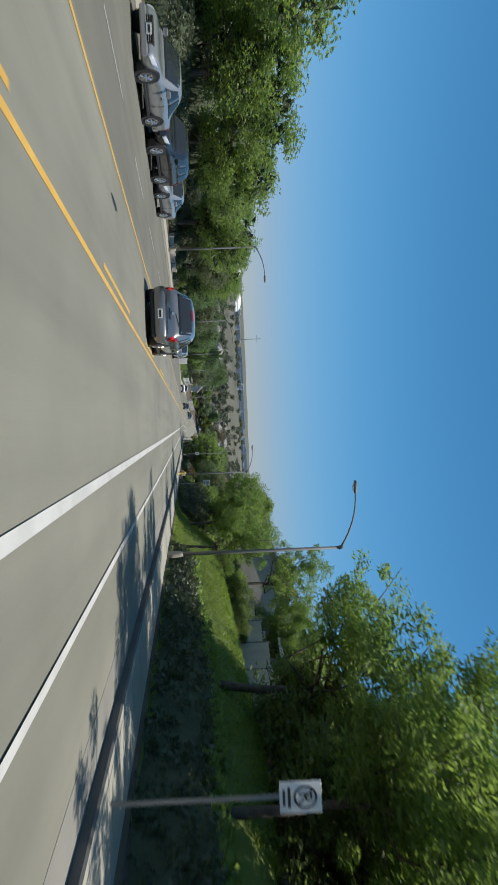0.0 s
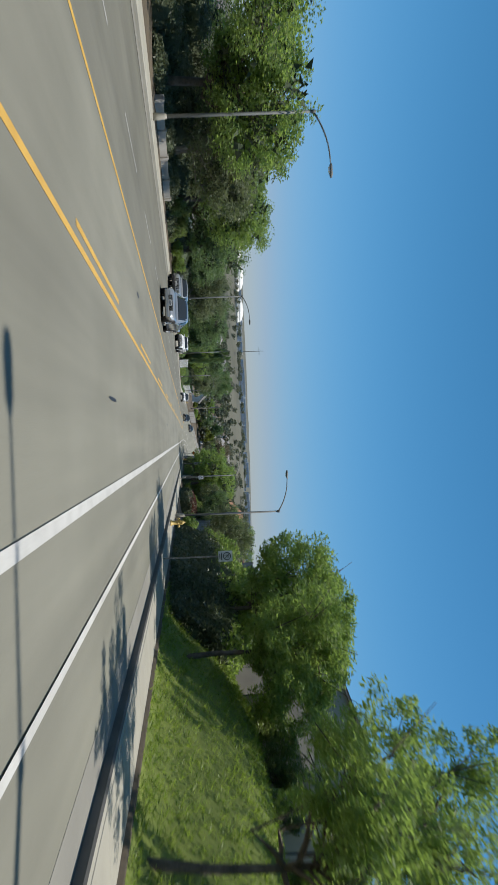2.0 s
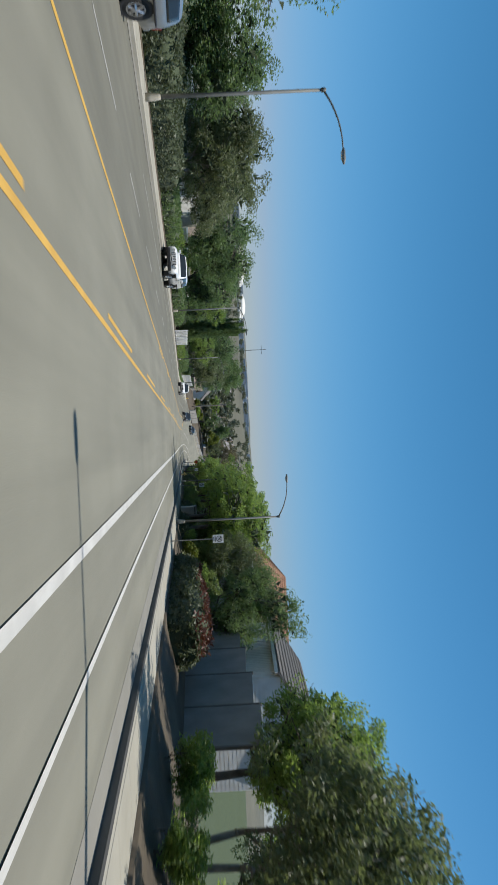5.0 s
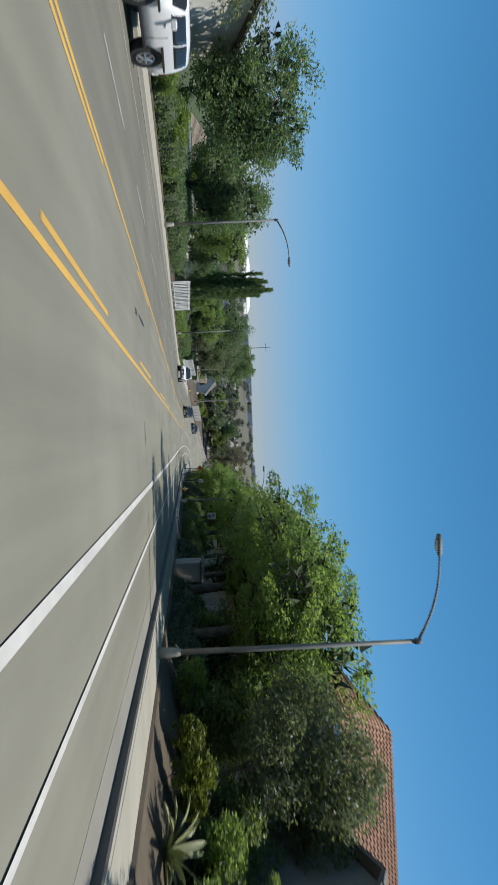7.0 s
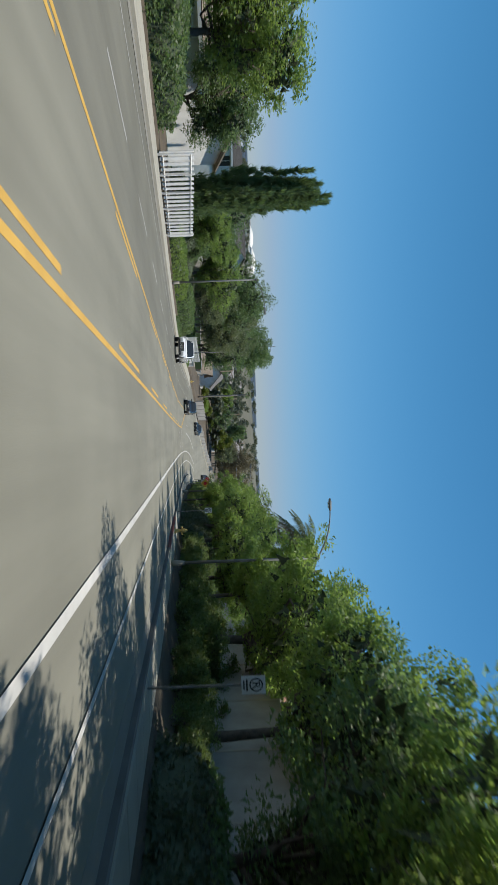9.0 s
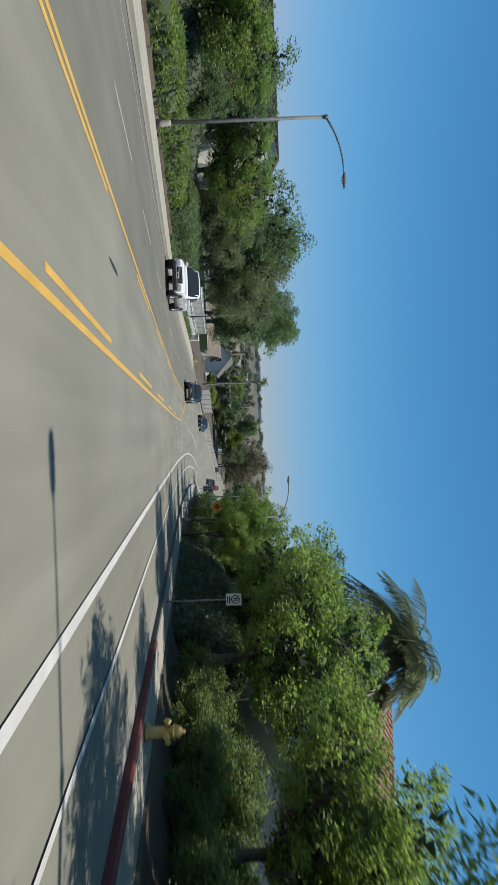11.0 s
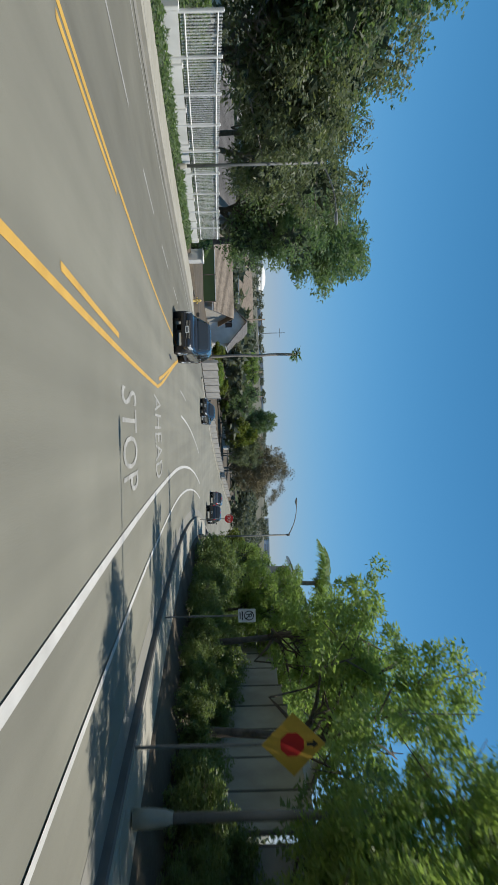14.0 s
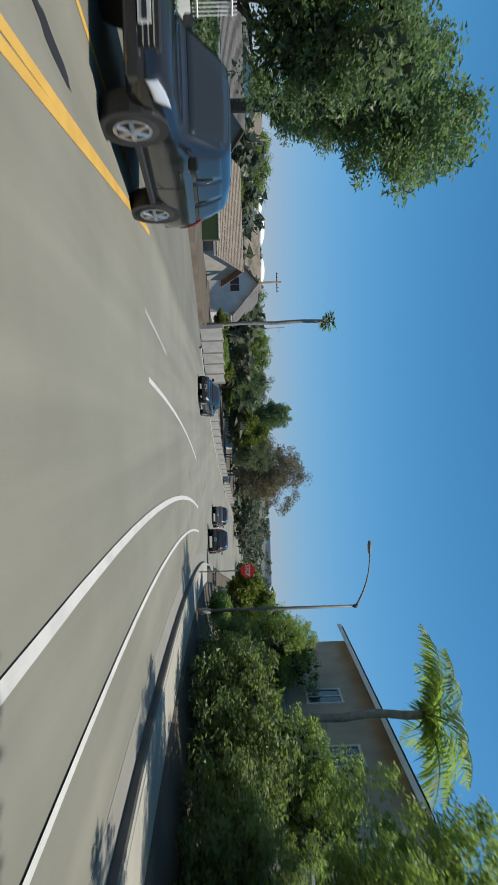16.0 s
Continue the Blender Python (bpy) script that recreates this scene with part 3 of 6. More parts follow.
def hydrant(x, y):
    t = thing("fire_hydrant", "faded yellow fire hydrant on the pavement", "fire hydrant", (x, y, zr(y) + 0.17))
    part("body", Shape().tube([(0, 0, 0), (0, 0, 0.05), (0, 0, 0.06), (0, 0, 0.5), (0, 0, 0.52), (0, 0, 0.56)], [0.17, 0.17, 0.11, 0.105, 0.14, 0.14], 14), M_HYD, t, "", True)
    part("bonnet", Shape().tube([(0, 0, 0.56), (0, 0, 0.64), (0, 0, 0.7), (0, 0, 0.72), (0, 0, 0.76)], [0.125, 0.11, 0.06, 0.035, 0.03], 14), M_HYD, t, "", True)
    for dx, dy, r in ((-0.2, 0, 0.075), (0.2, 0, 0.06), (0, -0.2, 0.06)):
        o = part("outlet", Shape().tube([(dx * 0.4, dy * 0.4, 0.42), (dx * 0.85, dy * 0.85, 0.42), (dx, dy, 0.42)], [r * 0.8, r * 0.8, r], 12), M_HYD, t, "", True)
        part("cap", Shape().tube([(dx, dy, 0.42), (dx * 1.15, dy * 1.15, 0.42), (dx * 1.3, dy * 1.3, 0.42)], [r * 1.1, r, 0.02], 6), M_HYD, o)


hydrant(4.42, 55.4)
hydrant(4.6, 150.5)
hydrant(-10.9, 221.4)


# ---- plants ----
def leaves_mesh(name, centres, spread, count, size, material, rng, flat=0.35, droop=0.0):
    """Small pointed leaves in clumps round the given centres. spread: per clump."""
    c = np.repeat(np.asarray(centres, float), count, axis=0)
    s = np.repeat(np.asarray(spread, float), count)[:, None]
    n = len(c)
    g = rng.normal(size=(n, 3))
    g /= np.linalg.norm(g, axis=1)[:, None] + 1e-9
    p = c + g * (rng.random((n, 1)) ** 0.45) * s * [1, 1, 0.8]
    d = rng.normal(size=(n, 3)) + g * 0.8
    d[:, 2] = d[:, 2] * flat - droop
    d /= np.linalg.norm(d, axis=1)[:, None] + 1e-9
    w = np.cross(d, rng.normal(size=(n, 3)))
    w /= np.linalg.norm(w, axis=1)[:, None] + 1e-9
    k = rng.uniform(0.6, 1.35, (n, 1))
    L, W = size[0] * k, size[1] * k
    v = np.stack([p - w * W, p + w * W, p + d * L], 1).reshape(-1, 3)
    me = bpy.data.meshes.new(name)
    me.vertices.add(3 * n)
    me.vertices.foreach_set("co", v.ravel())
    me.loops.add(3 * n)
    me.loops.foreach_set("vertex_index", np.arange(3 * n))
    me.polygons.add(n)
    me.polygons.foreach_set("loop_start", np.arange(n) * 3)
    me.polygons.foreach_set("loop_total", np.full(n, 3))
    me.materials.append(material)
    me.update()
    return me


def tree_kind(seed, height, radius, trunk, leaf, bark, lobes=11, clumps=11, count=60, size=(0.3, 0.075), squash=0.8, stems=1, droop=0.1, spread=0.55, girth=0.14, label="", core=0.0, inside=48):
    """A tree at the origin: trunk with limbs to each lobe of the crown, and leaves in clumps on the lobes."""
    rng = np.random.default_rng(seed)
    t = thing("tree", label, "tree", (0, 0, 0))
    crown_h = height - trunk
    mid = np.array([0, 0, trunk + crown_h * 0.48])
    lobe = []
    while len(lobe) < lobes:
        q = rng.uniform(-1, 1, 3)
        if 0.25 < np.linalg.norm(q) < 1:
            q = q / np.linalg.norm(q) * rng.uniform(0.45, 0.78)
            lobe.append(mid + q * [radius, radius, crown_h * 0.5])
    wood = Shape()
    tops = []
    for k in range(stems):
        a = 2 * math.pi * k / max(stems, 1) + rng.random()
        off = 0.0 if stems == 1 else 0.18
        lean = rng.normal(size=2) * (0.05 if stems == 1 else 0.18) * trunk
        base = Vector((off * math.cos(a), off * math.sin(a), -0.25))
        top = Vector((lean[0] + 2 * off * math.cos(a), lean[1] + 2 * off * math.sin(a), trunk))
        m = base.lerp(top, 0.5) + Vector((rng.normal() * 0.08, rng.normal() * 0.08, 0))
        g = girth if stems == 1 else girth * 0.6
        wood.tube([base, base + Vector((0, 0, 0.3)), m, top], [g * 1.5, g * 1.1, g * 0.9, g * 0.75], 9)
        lead = top + Vector((lean[0] * 0.6, lean[1] * 0.6, crown_h * 0.42))
        wood.tube([top - Vector((0, 0, 0.1)), top.lerp(lead, 0.5) + Vector((g, -g, 0)), lead], [g * 0.75, g * 0.5, g * 0.25], 7)
        tops.append((top, lead, g))
    for i, c in enumerate(lobe):
        low, lead, g = tops[i % len(tops)]
        e = Vector(c)
        rise = min(0.9, max(0.0, (e.z - low.z) / crown_h - 0.22)) * (0.6 + 0.8 * (i * 0.37 % 1))
        top = low.lerp(lead, min(1.0, rise * 1.6))
        thin = 0.75 - 0.4 * min(1.0, rise)
        m = top.lerp(e, 0.5) + Vector(rng.normal(size=3) * 0.12 * radius) - Vector((0, 0, 0.06 * radius))
        wood.tube([top - Vector((0, 0, 0.12)), top.lerp(m, 0.5), m, e], [g * 0.62 * thin, g * 0.5 * thin, g * 0.34 * thin, 0.015], 6)
        for _ in range(3):
            f = e + Vector(np.clip(rng.normal(size=3), -1.2, 1.2) * radius * 0.24)
            wood.tube([m.lerp(e, rng.uniform(0.2, 0.8)), f], [g * 0.2, 0.008], 4, False)
    part("trunk", wood, bark, t, "", True, False)
    cents, spr = [], []
    deep, depth = [], []
    for c in lobe:
        r = radius * rng.uniform(0.34, 0.52)
        if core:
            deep.append(c)
            depth.append(r * core)
        for _ in range(clumps):
            q = rng.normal(size=3)
            q /= np.linalg.norm(q)
            cents.append(c + q * r * rng.uniform(0.55, 1.05) * [1, 1, squash])
            spr.append(spread * rng.uniform(0.6, 1.25))
    part("crown", leaves_mesh("crown", cents, spr, count, size, leaf, rng, droop=droop), leaf, t)
    # added large dark leaves: the crown's inner shade is painted into their colour
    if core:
        part("inner_foliage", leaves_mesh("inner_foliage", deep, depth, inside, (size[0] * 2.6, size[1] * 3.4), M_CORE, rng, flat=1.0), M_CORE, t, "inner leaves toned dark to paint the crown's shade")
    return t


def plant_tree(kind, x, y, height, turn, label="", wide=1.0, sink=0.0, name="tree"):
    """Sets a copy of a kind of tree, scaled to a height."""
    s = height / kind["tall"]
    ob = copy_thing(kind["ob"], pose(x, y, gz(x, y) - sink, 0, 0, turn))
    ob.scale = (s * wide, s * wide, s)
    ob.name = name
    if label:
        tagged(ob, label)
    return ob


def kinds_of_tree():
    k = {}

    def add(key, tall, *a, **b):
        k[key] = {"ob": tree_kind(*a, **b), "tall": tall}

    add("airy", 6.5, 1, 6.5, 3.3, 2.7, M_LEAF_A, M_BARK, 18, 15, 170, (0.15, 0.027), 0.6, 1, 0.2, 0.45, 0.11, "leafy tree with fresh green feathery leaves on the bank")
    add("open", 6.5, 31, 6.5, 3.3, 2.6, M_LEAF_A, M_BARK, 14, 10, 135, (0.15, 0.028), 0.6, 1, 0.2, 0.42, 0.13, "leafy tree with an open crown and bare dark limbs")
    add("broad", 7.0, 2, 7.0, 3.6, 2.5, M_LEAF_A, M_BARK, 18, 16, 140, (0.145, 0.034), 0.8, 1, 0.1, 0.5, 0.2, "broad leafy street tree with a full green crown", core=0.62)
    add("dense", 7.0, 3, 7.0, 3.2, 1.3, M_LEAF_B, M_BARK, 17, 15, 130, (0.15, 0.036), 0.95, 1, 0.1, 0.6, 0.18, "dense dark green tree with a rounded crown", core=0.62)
    add("willow", 7.0, 4, 7.0, 3.5, 1.9, M_LEAF_C, M_PALEBARK, 18, 14, 105, (0.18, 0.043), 0.9, 2, 0.55, 0.65, 0.22, "grey-green tree with drooping fine foliage and pale stems")
    add("tall", 12.0, 5, 12.0, 3.2, 3.6, M_LEAF_B, M_BARK, 17, 14, 110, (0.24, 0.05), 1.1, 1, 0.25, 0.75, 0.24, "tall dark tree rising behind the gardens")
    add("shrub", 2.2, 6, 2.2, 1.3, 0.3, M_LEAF_A, M_BARK, 9, 10, 70, (0.13, 0.042), 0.9, 3, 0.0, 0.32, 0.05, "rounded green garden shrub")
    add("yellow", 4.0, 7, 4.0, 2.0, 0.7, M_LEAF_Y, M_BARK, 10, 10, 60, (0.24, 0.08), 0.9, 2, 0.05, 0.45, 0.08, "yellow-green leafy bush in the sun")
    add("bush", 2.8, 12, 2.8, 1.7, 0.25, M_LEAF_D, M_BARK, 12, 12, 62, (0.13, 0.041), 0.95, 3, 0.0, 0.4, 0.06, "full leafy bush in a row along the pavement")
    add("bare", 9.0, 10, 9.0, 3.8, 2.2, M_LEAF_DRY, M_PALEBARK, 17, 13, 150, (0.2, 0.05), 0.9, 2, 0.1, 0.75, 0.22, "tall tree with thin brownish-green foliage at the junction")
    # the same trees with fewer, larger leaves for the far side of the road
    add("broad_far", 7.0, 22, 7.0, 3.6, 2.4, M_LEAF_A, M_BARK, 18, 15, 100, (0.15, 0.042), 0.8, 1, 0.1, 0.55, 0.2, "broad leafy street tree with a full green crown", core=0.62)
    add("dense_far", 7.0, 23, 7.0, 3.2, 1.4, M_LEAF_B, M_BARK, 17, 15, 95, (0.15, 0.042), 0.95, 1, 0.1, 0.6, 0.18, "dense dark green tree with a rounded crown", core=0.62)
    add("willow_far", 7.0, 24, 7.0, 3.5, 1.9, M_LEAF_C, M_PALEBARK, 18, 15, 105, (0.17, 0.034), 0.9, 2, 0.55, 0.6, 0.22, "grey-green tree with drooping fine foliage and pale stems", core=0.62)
    add("bloom", 5.0, 13, 5.0, 1.4, 3.5, M_FLOWER, M_BARK, 9, 10, 50, (0.15, 0.06), 0.6, 3, 0.1, 0.35, 0.09, "bougainvillea with a crown of bright red flowers")
    return k


KINDS = kinds_of_tree()


# ---- cars ----
def car(name, label, category, x, y, heading, paint_mat, L=4.6, W=1.82, H=1.48, shape="sedan", lit=False, z=None, side=0.0):
    """A car at its middle, its front towards local +y."""
    z = zr(y) + cross(x - bend(y)) + 0.003 if z is None else z
    t = thing(name, label, category, (x, y, z), heading)
    slope = math.degrees(math.atan2(zr(y + 1) - zr(y - 1), 2))
    t.matrix_basis = pose(x, y, z, slope if abs(heading) < 90 else -slope, 0, heading)
    if abs(heading) > 90:
        t.matrix_basis = pose(x, y, z, slope) @ pose(0, 0, 0, 0, 0, heading)
    h, w, wheel = L / 2, W / 2, 0.33 if shape in ("sedan", "van") else 0.38
    belt = {"sedan": 0.9, "van": 0.98, "suv": 1.05, "jeep": 1.12, "pickup": 1.1}[shape]
    low = 0.22 if shape in ("sedan", "van") else 0.36
    bonnet = {"sedan": 0.82, "van": 0.92, "suv": 1.0, "jeep": 1.08, "pickup": 1.08}[shape]
    y0, y1, r0, r1 = {"sedan": (-h * 0.66, h * 0.44, -h * 0.34, h * 0.08), "van": (-h + 0.1, h * 0.52, -h + 0.72, h * 0.1), "suv": (-h + 0.1, h * 0.46, -h + 0.42, h * 0.14), "jeep": (-h + 0.1, h * 0.34, -h + 0.2, h * 0.16), "pickup": (-h * 0.12, h * 0.48, -h * 0.03, h * 0.2)}[shape]
    box = shape in ("jeep", "pickup")
    wr = {"sedan": 0.68, "van": 0.7, "suv": 0.75}.get(shape, 0.8)
    tail = {"sedan": 0.96, "pickup": belt}.get(shape, belt + 0.04)
    nose = {"sedan": 0.64, "van": 0.76}.get(shape, bonnet - 0.14)
    # y, underside, shoulder, top, width at the shoulder, width at the top edge
    st = [(-h, 0.46, tail - 0.14, tail - 0.1, 0.84, 0.7), (-h + 0.07, low + 0.08, tail - 0.06, tail, 0.94, 0.76)]
    if shape in ("sedan", "pickup"):
        st += [(-h + 0.3, low, tail - 0.02, tail + 0.01, 0.98, 0.8), (y0 - 0.04, low, belt, tail + 0.03, 1.0, 0.84)]
    st += [(y0 + 0.04, low, belt, tail + 0.1, 0.97, wr + 0.05), (r0, low, belt, H - 0.06, 1.0, wr), (r0 * 0.6 + r1 * 0.4, low, belt, H, 1.0, wr), (r1, low, belt, H - 0.03, 1.0, wr - 0.01), (y1, low, belt - 0.03, bonnet + 0.06, 0.99, wr + 0.08), (y1 + 0.12, low, bonnet - 0.05, bonnet + 0.02, 0.98, 0.82), (h - 0.35, low, nose + (bonnet - nose) * 0.55 - 0.05, nose + (bonnet - nose) * 0.7, 0.95, 0.8), (h - 0.1, low + 0.06, nose - 0.04, nose, 0.88 if not box else 0.94, 0.74), (h, 0.42, nose - 0.16, nose - 0.1, 0.8 if not box else 0.92, 0.68)]
    table = np.array(st)
    ys = np.unique(np.concatenate([np.linspace(-h, h, 53), table[:, 0]]))
    soft = 0.03 if box else 0.11

    def section(yy):
        """The closed outline of the body at one station, from the underside round the +x side, over the top and back."""
        k = min(soft, yy + h, h - yy)
        _, zb, zs, zt, ws, wt = np.mean([[np.interp(yy + d, table[:, 0], c) for c in table.T] for d in (-k, -k / 2, 0, k / 2, k)], axis=0)
        ws, wt, ze = ws * w, wt * w, zs + (zt - zs) * 0.82
        half = [(0, zb), (0.78 * ws, zb), (0.93 * ws, zb + 0.07), (ws, zb + (zs - zb) * 0.42), (0.995 * ws, zs - (zs - zb) * 0.22), (0.955 * ws, zs)]
        half += [(0.955 * ws + (wt - 0.955 * ws) * q + 0.03 * math.sin(math.pi * q) * min((zt - zs) / 0.5, 1), zs + (ze - zs) * q) for q in (0.33, 0.67, 1.0)]
        half += [(wt * 0.86, zt - (zt - ze) * 0.28), (wt * 0.45, zt - (zt - ze) * 0.06), (0, zt)]
        return [Vector((p, yy, q)) for p, q in half] + [Vector((-p, yy, q)) for p, q in half[-2:0:-1]]

    rings = [section(yy) for yy in ys]
    part("body", Shape().loft(rings), paint_mat, t, "", True)

    def skin(yy, u):
        ring = section(min(max(yy, -h), h))
        i = int(u) % 22
        return ring[i].lerp(ring[(i + 1) % 22], u - int(u))

    def patch(name, u0, u1, low_y, high_y, material, lbl="", lift=0.008, thick=0.02, parent=None):
        """A panel that follows the body: u0 to u1 round the section, its y range given along each of the two edges."""
        n, rows, back = 6, [], []
        mid = Vector((0, (low_y[0] + low_y[1]) / 2, belt * 0.8))
        for i in range(n + 1):
            u = u0 + (u1 - u0) * i / n
            row, deep = [], []
            for j in range(n + 1):
                a = low_y[0] + (high_y[0] - low_y[0]) * i / n
                b = low_y[1] + (high_y[1] - low_y[1]) * i / n
                yy = a + (b - a) * j / n
                q = skin(yy, u)
                du, dy = skin(yy, min(u + 0.05, 21.9)) - q, skin(yy + 0.02, u) - skin(yy - 0.02, u)
                nrm = du.cross(dy)
                nrm = nrm.normalized() if nrm.length > 1e-9 else Vector((0, 0, 1))
                nrm = nrm if nrm.dot(q - mid) > 0 else -nrm
                row.append(q + nrm * lift)
                deep.append(q - nrm * (thick - lift))
            rows.append(row)
            back.append(deep)
        sh = Shape().strip(rows).strip(back[::-1])
        m, o = n + 1, (n + 1) ** 2
        edge = [(0, j) for j in range(m)] + [(i, n) for i in range(1, m)] + [(n, j) for j in range(n - 1, -1, -1)] + [(i, 0) for i in range(n - 1, 0, -1)]
        front = [i * m + j for i, j in edge]
        rear = [o + (n - i) * m + j for i, j in edge]
        sh.f += [(front[k], front[(k + 1) % len(edge)], rear[(k + 1) % len(edge)], rear[k]) for k in range(len(edge))]
        return part(name, sh, material, parent or t, lbl, True)

    patch("windscreen", 8.15, 13.85, (r1 + 0.05, y1 - 0.04), (r1 + 0.05, y1 - 0.04), M_GLASS, "dark tinted window")
    if shape == "pickup":
        patch("rear_window", 8.3, 13.7, (y0 + 0.05, r0 - 0.02), (y0 + 0.05, r0 - 0.02), M_GLASS, "dark tinted window")
    else:
        patch("rear_window", 8.2, 13.8, (y0 + 0.04, r0 - 0.04), (y0 + 0.04, r0 - 0.04), M_GLASS, "dark tinted window")
    cuts = {"pickup": (0.0, 0.42, 1.0), "jeep": (0.0, 0.45, 1.0), "sedan": (0.0, 0.48, 1.0)}.get(shape, (0.0, 0.3, 0.62, 1.0))
    for c0, c1 in zip(cuts, cuts[1:]):
        b0, b1, t0, t1 = y0 + 0.24, y1 - 0.2, r0 + 0.1, r1 - 0.02
        if shape == "sedan":
            b0, t0 = y0 + 0.16, r0 + 0.06
        lo, hi = (b0 + (b1 - b0) * c0 + 0.035, b0 + (b1 - b0) * c1 - 0.035), (t0 + (t1 - t0) * c0 + 0.035, t0 + (t1 - t0) * c1 - 0.035)
        patch("side_window", 5.25, 7.75, lo, hi, M_GLASS, "dark tinted window")
        patch("side_window", 16.75, 14.25, lo, hi, M_GLASS, "dark tinted window")
    zt = H - 0.05
    for s in (-1, 1):
        m = part("mirror", Shape().box(s * (w + 0.09), y1 - 0.42, belt + 0.08, 0.2, 0.12, 0.15, 0, 0.03), paint_mat, t)
        part("mirror_glass", Shape().box(s * (w + 0.09), y1 - 0.484, belt + 0.08, 0.15, 0.006, 0.11), M_CHROME, m)
        part("door_handle", Shape().box(s * (w + 0.005), 0.15, belt - 0.13, 0.03, 0.18, 0.03, 0, 0.008), paint_mat, t)
        part("door_seam", Shape().box(s * (w - 0.002), -0.35, (low + belt) / 2, 0.012, 0.015, belt - low - 0.2), M_DARKPLASTIC, t)
        part("sill", Shape().box(s * (w - 0.05), 0, low + 0.03, 0.1, L * 0.5, 0.09, 0, 0.02), M_DARKPLASTIC, t)
    for sy in (-1, 1):
        wy = sy * (h - (0.85 if sy > 0 else 0.95))
        for s in (-1, 1):
            part("wheel_arch", Shape().tube([(s * (w - 0.3), wy, wheel + 0.02), (s * (w + 0.004), wy, wheel + 0.02)], wheel + 0.075, 20), M_DARKPLASTIC, t)
            wh = part("tyre", Shape().tube([(s * (w - 0.2), wy, wheel), (s * (w - 0.18), wy, wheel), (s * (w - 0.02), wy, wheel), (s * (w + 0.008), wy, wheel)], [wheel - 0.03, wheel, wheel, wheel - 0.035], 22), M_TYRE, t, "", True)
            part("rim", Shape().tube([(s * (w - 0.03), wy, wheel), (s * (w + 0.011), wy, wheel)], wheel * 0.62, 18), M_DARKPLASTIC, wh)
            sp = Shape()
            for k in range(6):
                a = k * math.pi / 3
                sp.tube([(s * (w + 0.016), wy, wheel), (s * (w + 0.014), wy + wheel * 0.6 * math.cos(a), wheel + wheel * 0.6 * math.sin(a))], [0.045, 0.03], 5)
            n = 18
            pts = [[(s * (w + 0.014), wy + wheel * r * math.cos(2 * math.pi * k / n), wheel + wheel * r * math.sin(2 * math.pi * k / n)) for k in range(n)] for r in (0.56, 0.68)]
            sp.add(pts[0] + pts[1], [(k, (k + 1) % n, n + (k + 1) % n, n + k) for k in range(n)])
            part("spokes", sp, M_RIM, wh)
    # lamps, bumpers, plate
    for s in (-1, 1):
        side = (lambda u: u) if s > 0 else (lambda u: 22 - u)
        if shape in ("van", "suv"):
            tl = patch("tail_lamp", side(3.5), side(5.9), (-h + 0.02, -h + 0.12), (-h + 0.1, -h + 0.46), M_TAIL, "red tail lamp wrapped round the corner", 0.014)
            if lit:
                part("brake_light", Shape().tube([(s * w * 0.86, -h + 0.0, belt - 0.13), (s * w * 0.86, -h + 0.09, belt - 0.13)], 0.055, 12), M_TAILLIT, tl, "lit red brake light")
        elif shape == "sedan":
            patch("tail_lamp", side(3.6), side(5.2), (-h + 0.02, -h + 0.2), (-h + 0.06, -h + 0.3), M_TAIL, "red tail lamp", 0.012)
        else:
            part("tail_lamp", Shape().box(s * w * 0.8, -h + 0.02, belt - 0.26, 0.16, 0.08, 0.3, 0, 0.02), M_TAIL, t, "red tail lamp")
        if shape == "jeep":
            part("headlamp", Shape().tube([(s * w * 0.62, h - 0.05, bonnet - 0.28), (s * w * 0.62, h + 0.025, bonnet - 0.28)], 0.11, 14), M_HEAD, t, "round clear headlamp")
        elif shape == "pickup":
            part("headlamp", Shape().box(s * w * 0.72, h - 0.02, bonnet - 0.34, 0.34, 0.1, 0.2, 0, 0.03), M_HEAD, t, "clear headlamp")
        else:
            patch("headlamp", side(3.7), side(5.2), (h - 0.28, h - 0.03), (h - 0.5, h - 0.06), M_HEAD, "clear headlamp swept round the corner", 0.012)
    if lit:
        part("brake_light", Shape().box(0, r0 - 0.1, zt - 0.045, 0.34, 0.06, 0.035), M_TAILLIT, t, "lit red high brake light")
    part("front_bumper", Shape().box(0, h - 0.04, low + 0.14, W * 0.82, 0.16, 0.2, 0, 0.04), M_DARKPLASTIC if shape in ("jeep", "pickup") else paint_mat, t)
    if shape == "van":
        part("rear_bumper", Shape().loft([[(-w * a, yy, zz), (-w * a * 0.72, yy - c, zz), (w * a * 0.72, yy - c, zz), (w * a, yy, zz), (w * a, yy + 0.5, zz), (-w * a, yy + 0.5, zz)] for a, yy, c, zz in ((0.86, -h + 0.2, 0.12, 0.26), (0.97, -h + 0.12, 0.17, 0.36), (1.0, -h + 0.1, 0.18, 0.52), (0.99, -h + 0.12, 0.17, 0.64), (0.92, -h + 0.2, 0.17, 0.7))]), paint_mat, t, "rounded bumper", True)
        part("lower_valance", Shape().box(0, -h + 0.12, 0.25, W * 0.8, 0.22, 0.14, 0, 0.04), M_DARKPLASTIC, t, "black lower valance")
    else:
        part("rear_bumper", Shape().box(0, -h + 0.05, low + 0.22, W * 0.88, 0.2, 0.26, 0, 0.05), paint_mat, t)
    part("grille", Shape().box(0, h - 0.06, {"sedan": 0.56, "van": 0.6}.get(shape, bonnet - 0.3), W * 0.46, 0.16, 0.2 if shape == "sedan" else 0.28, 0, 0.02), M_DARKPLASTIC, t, "dark grille")
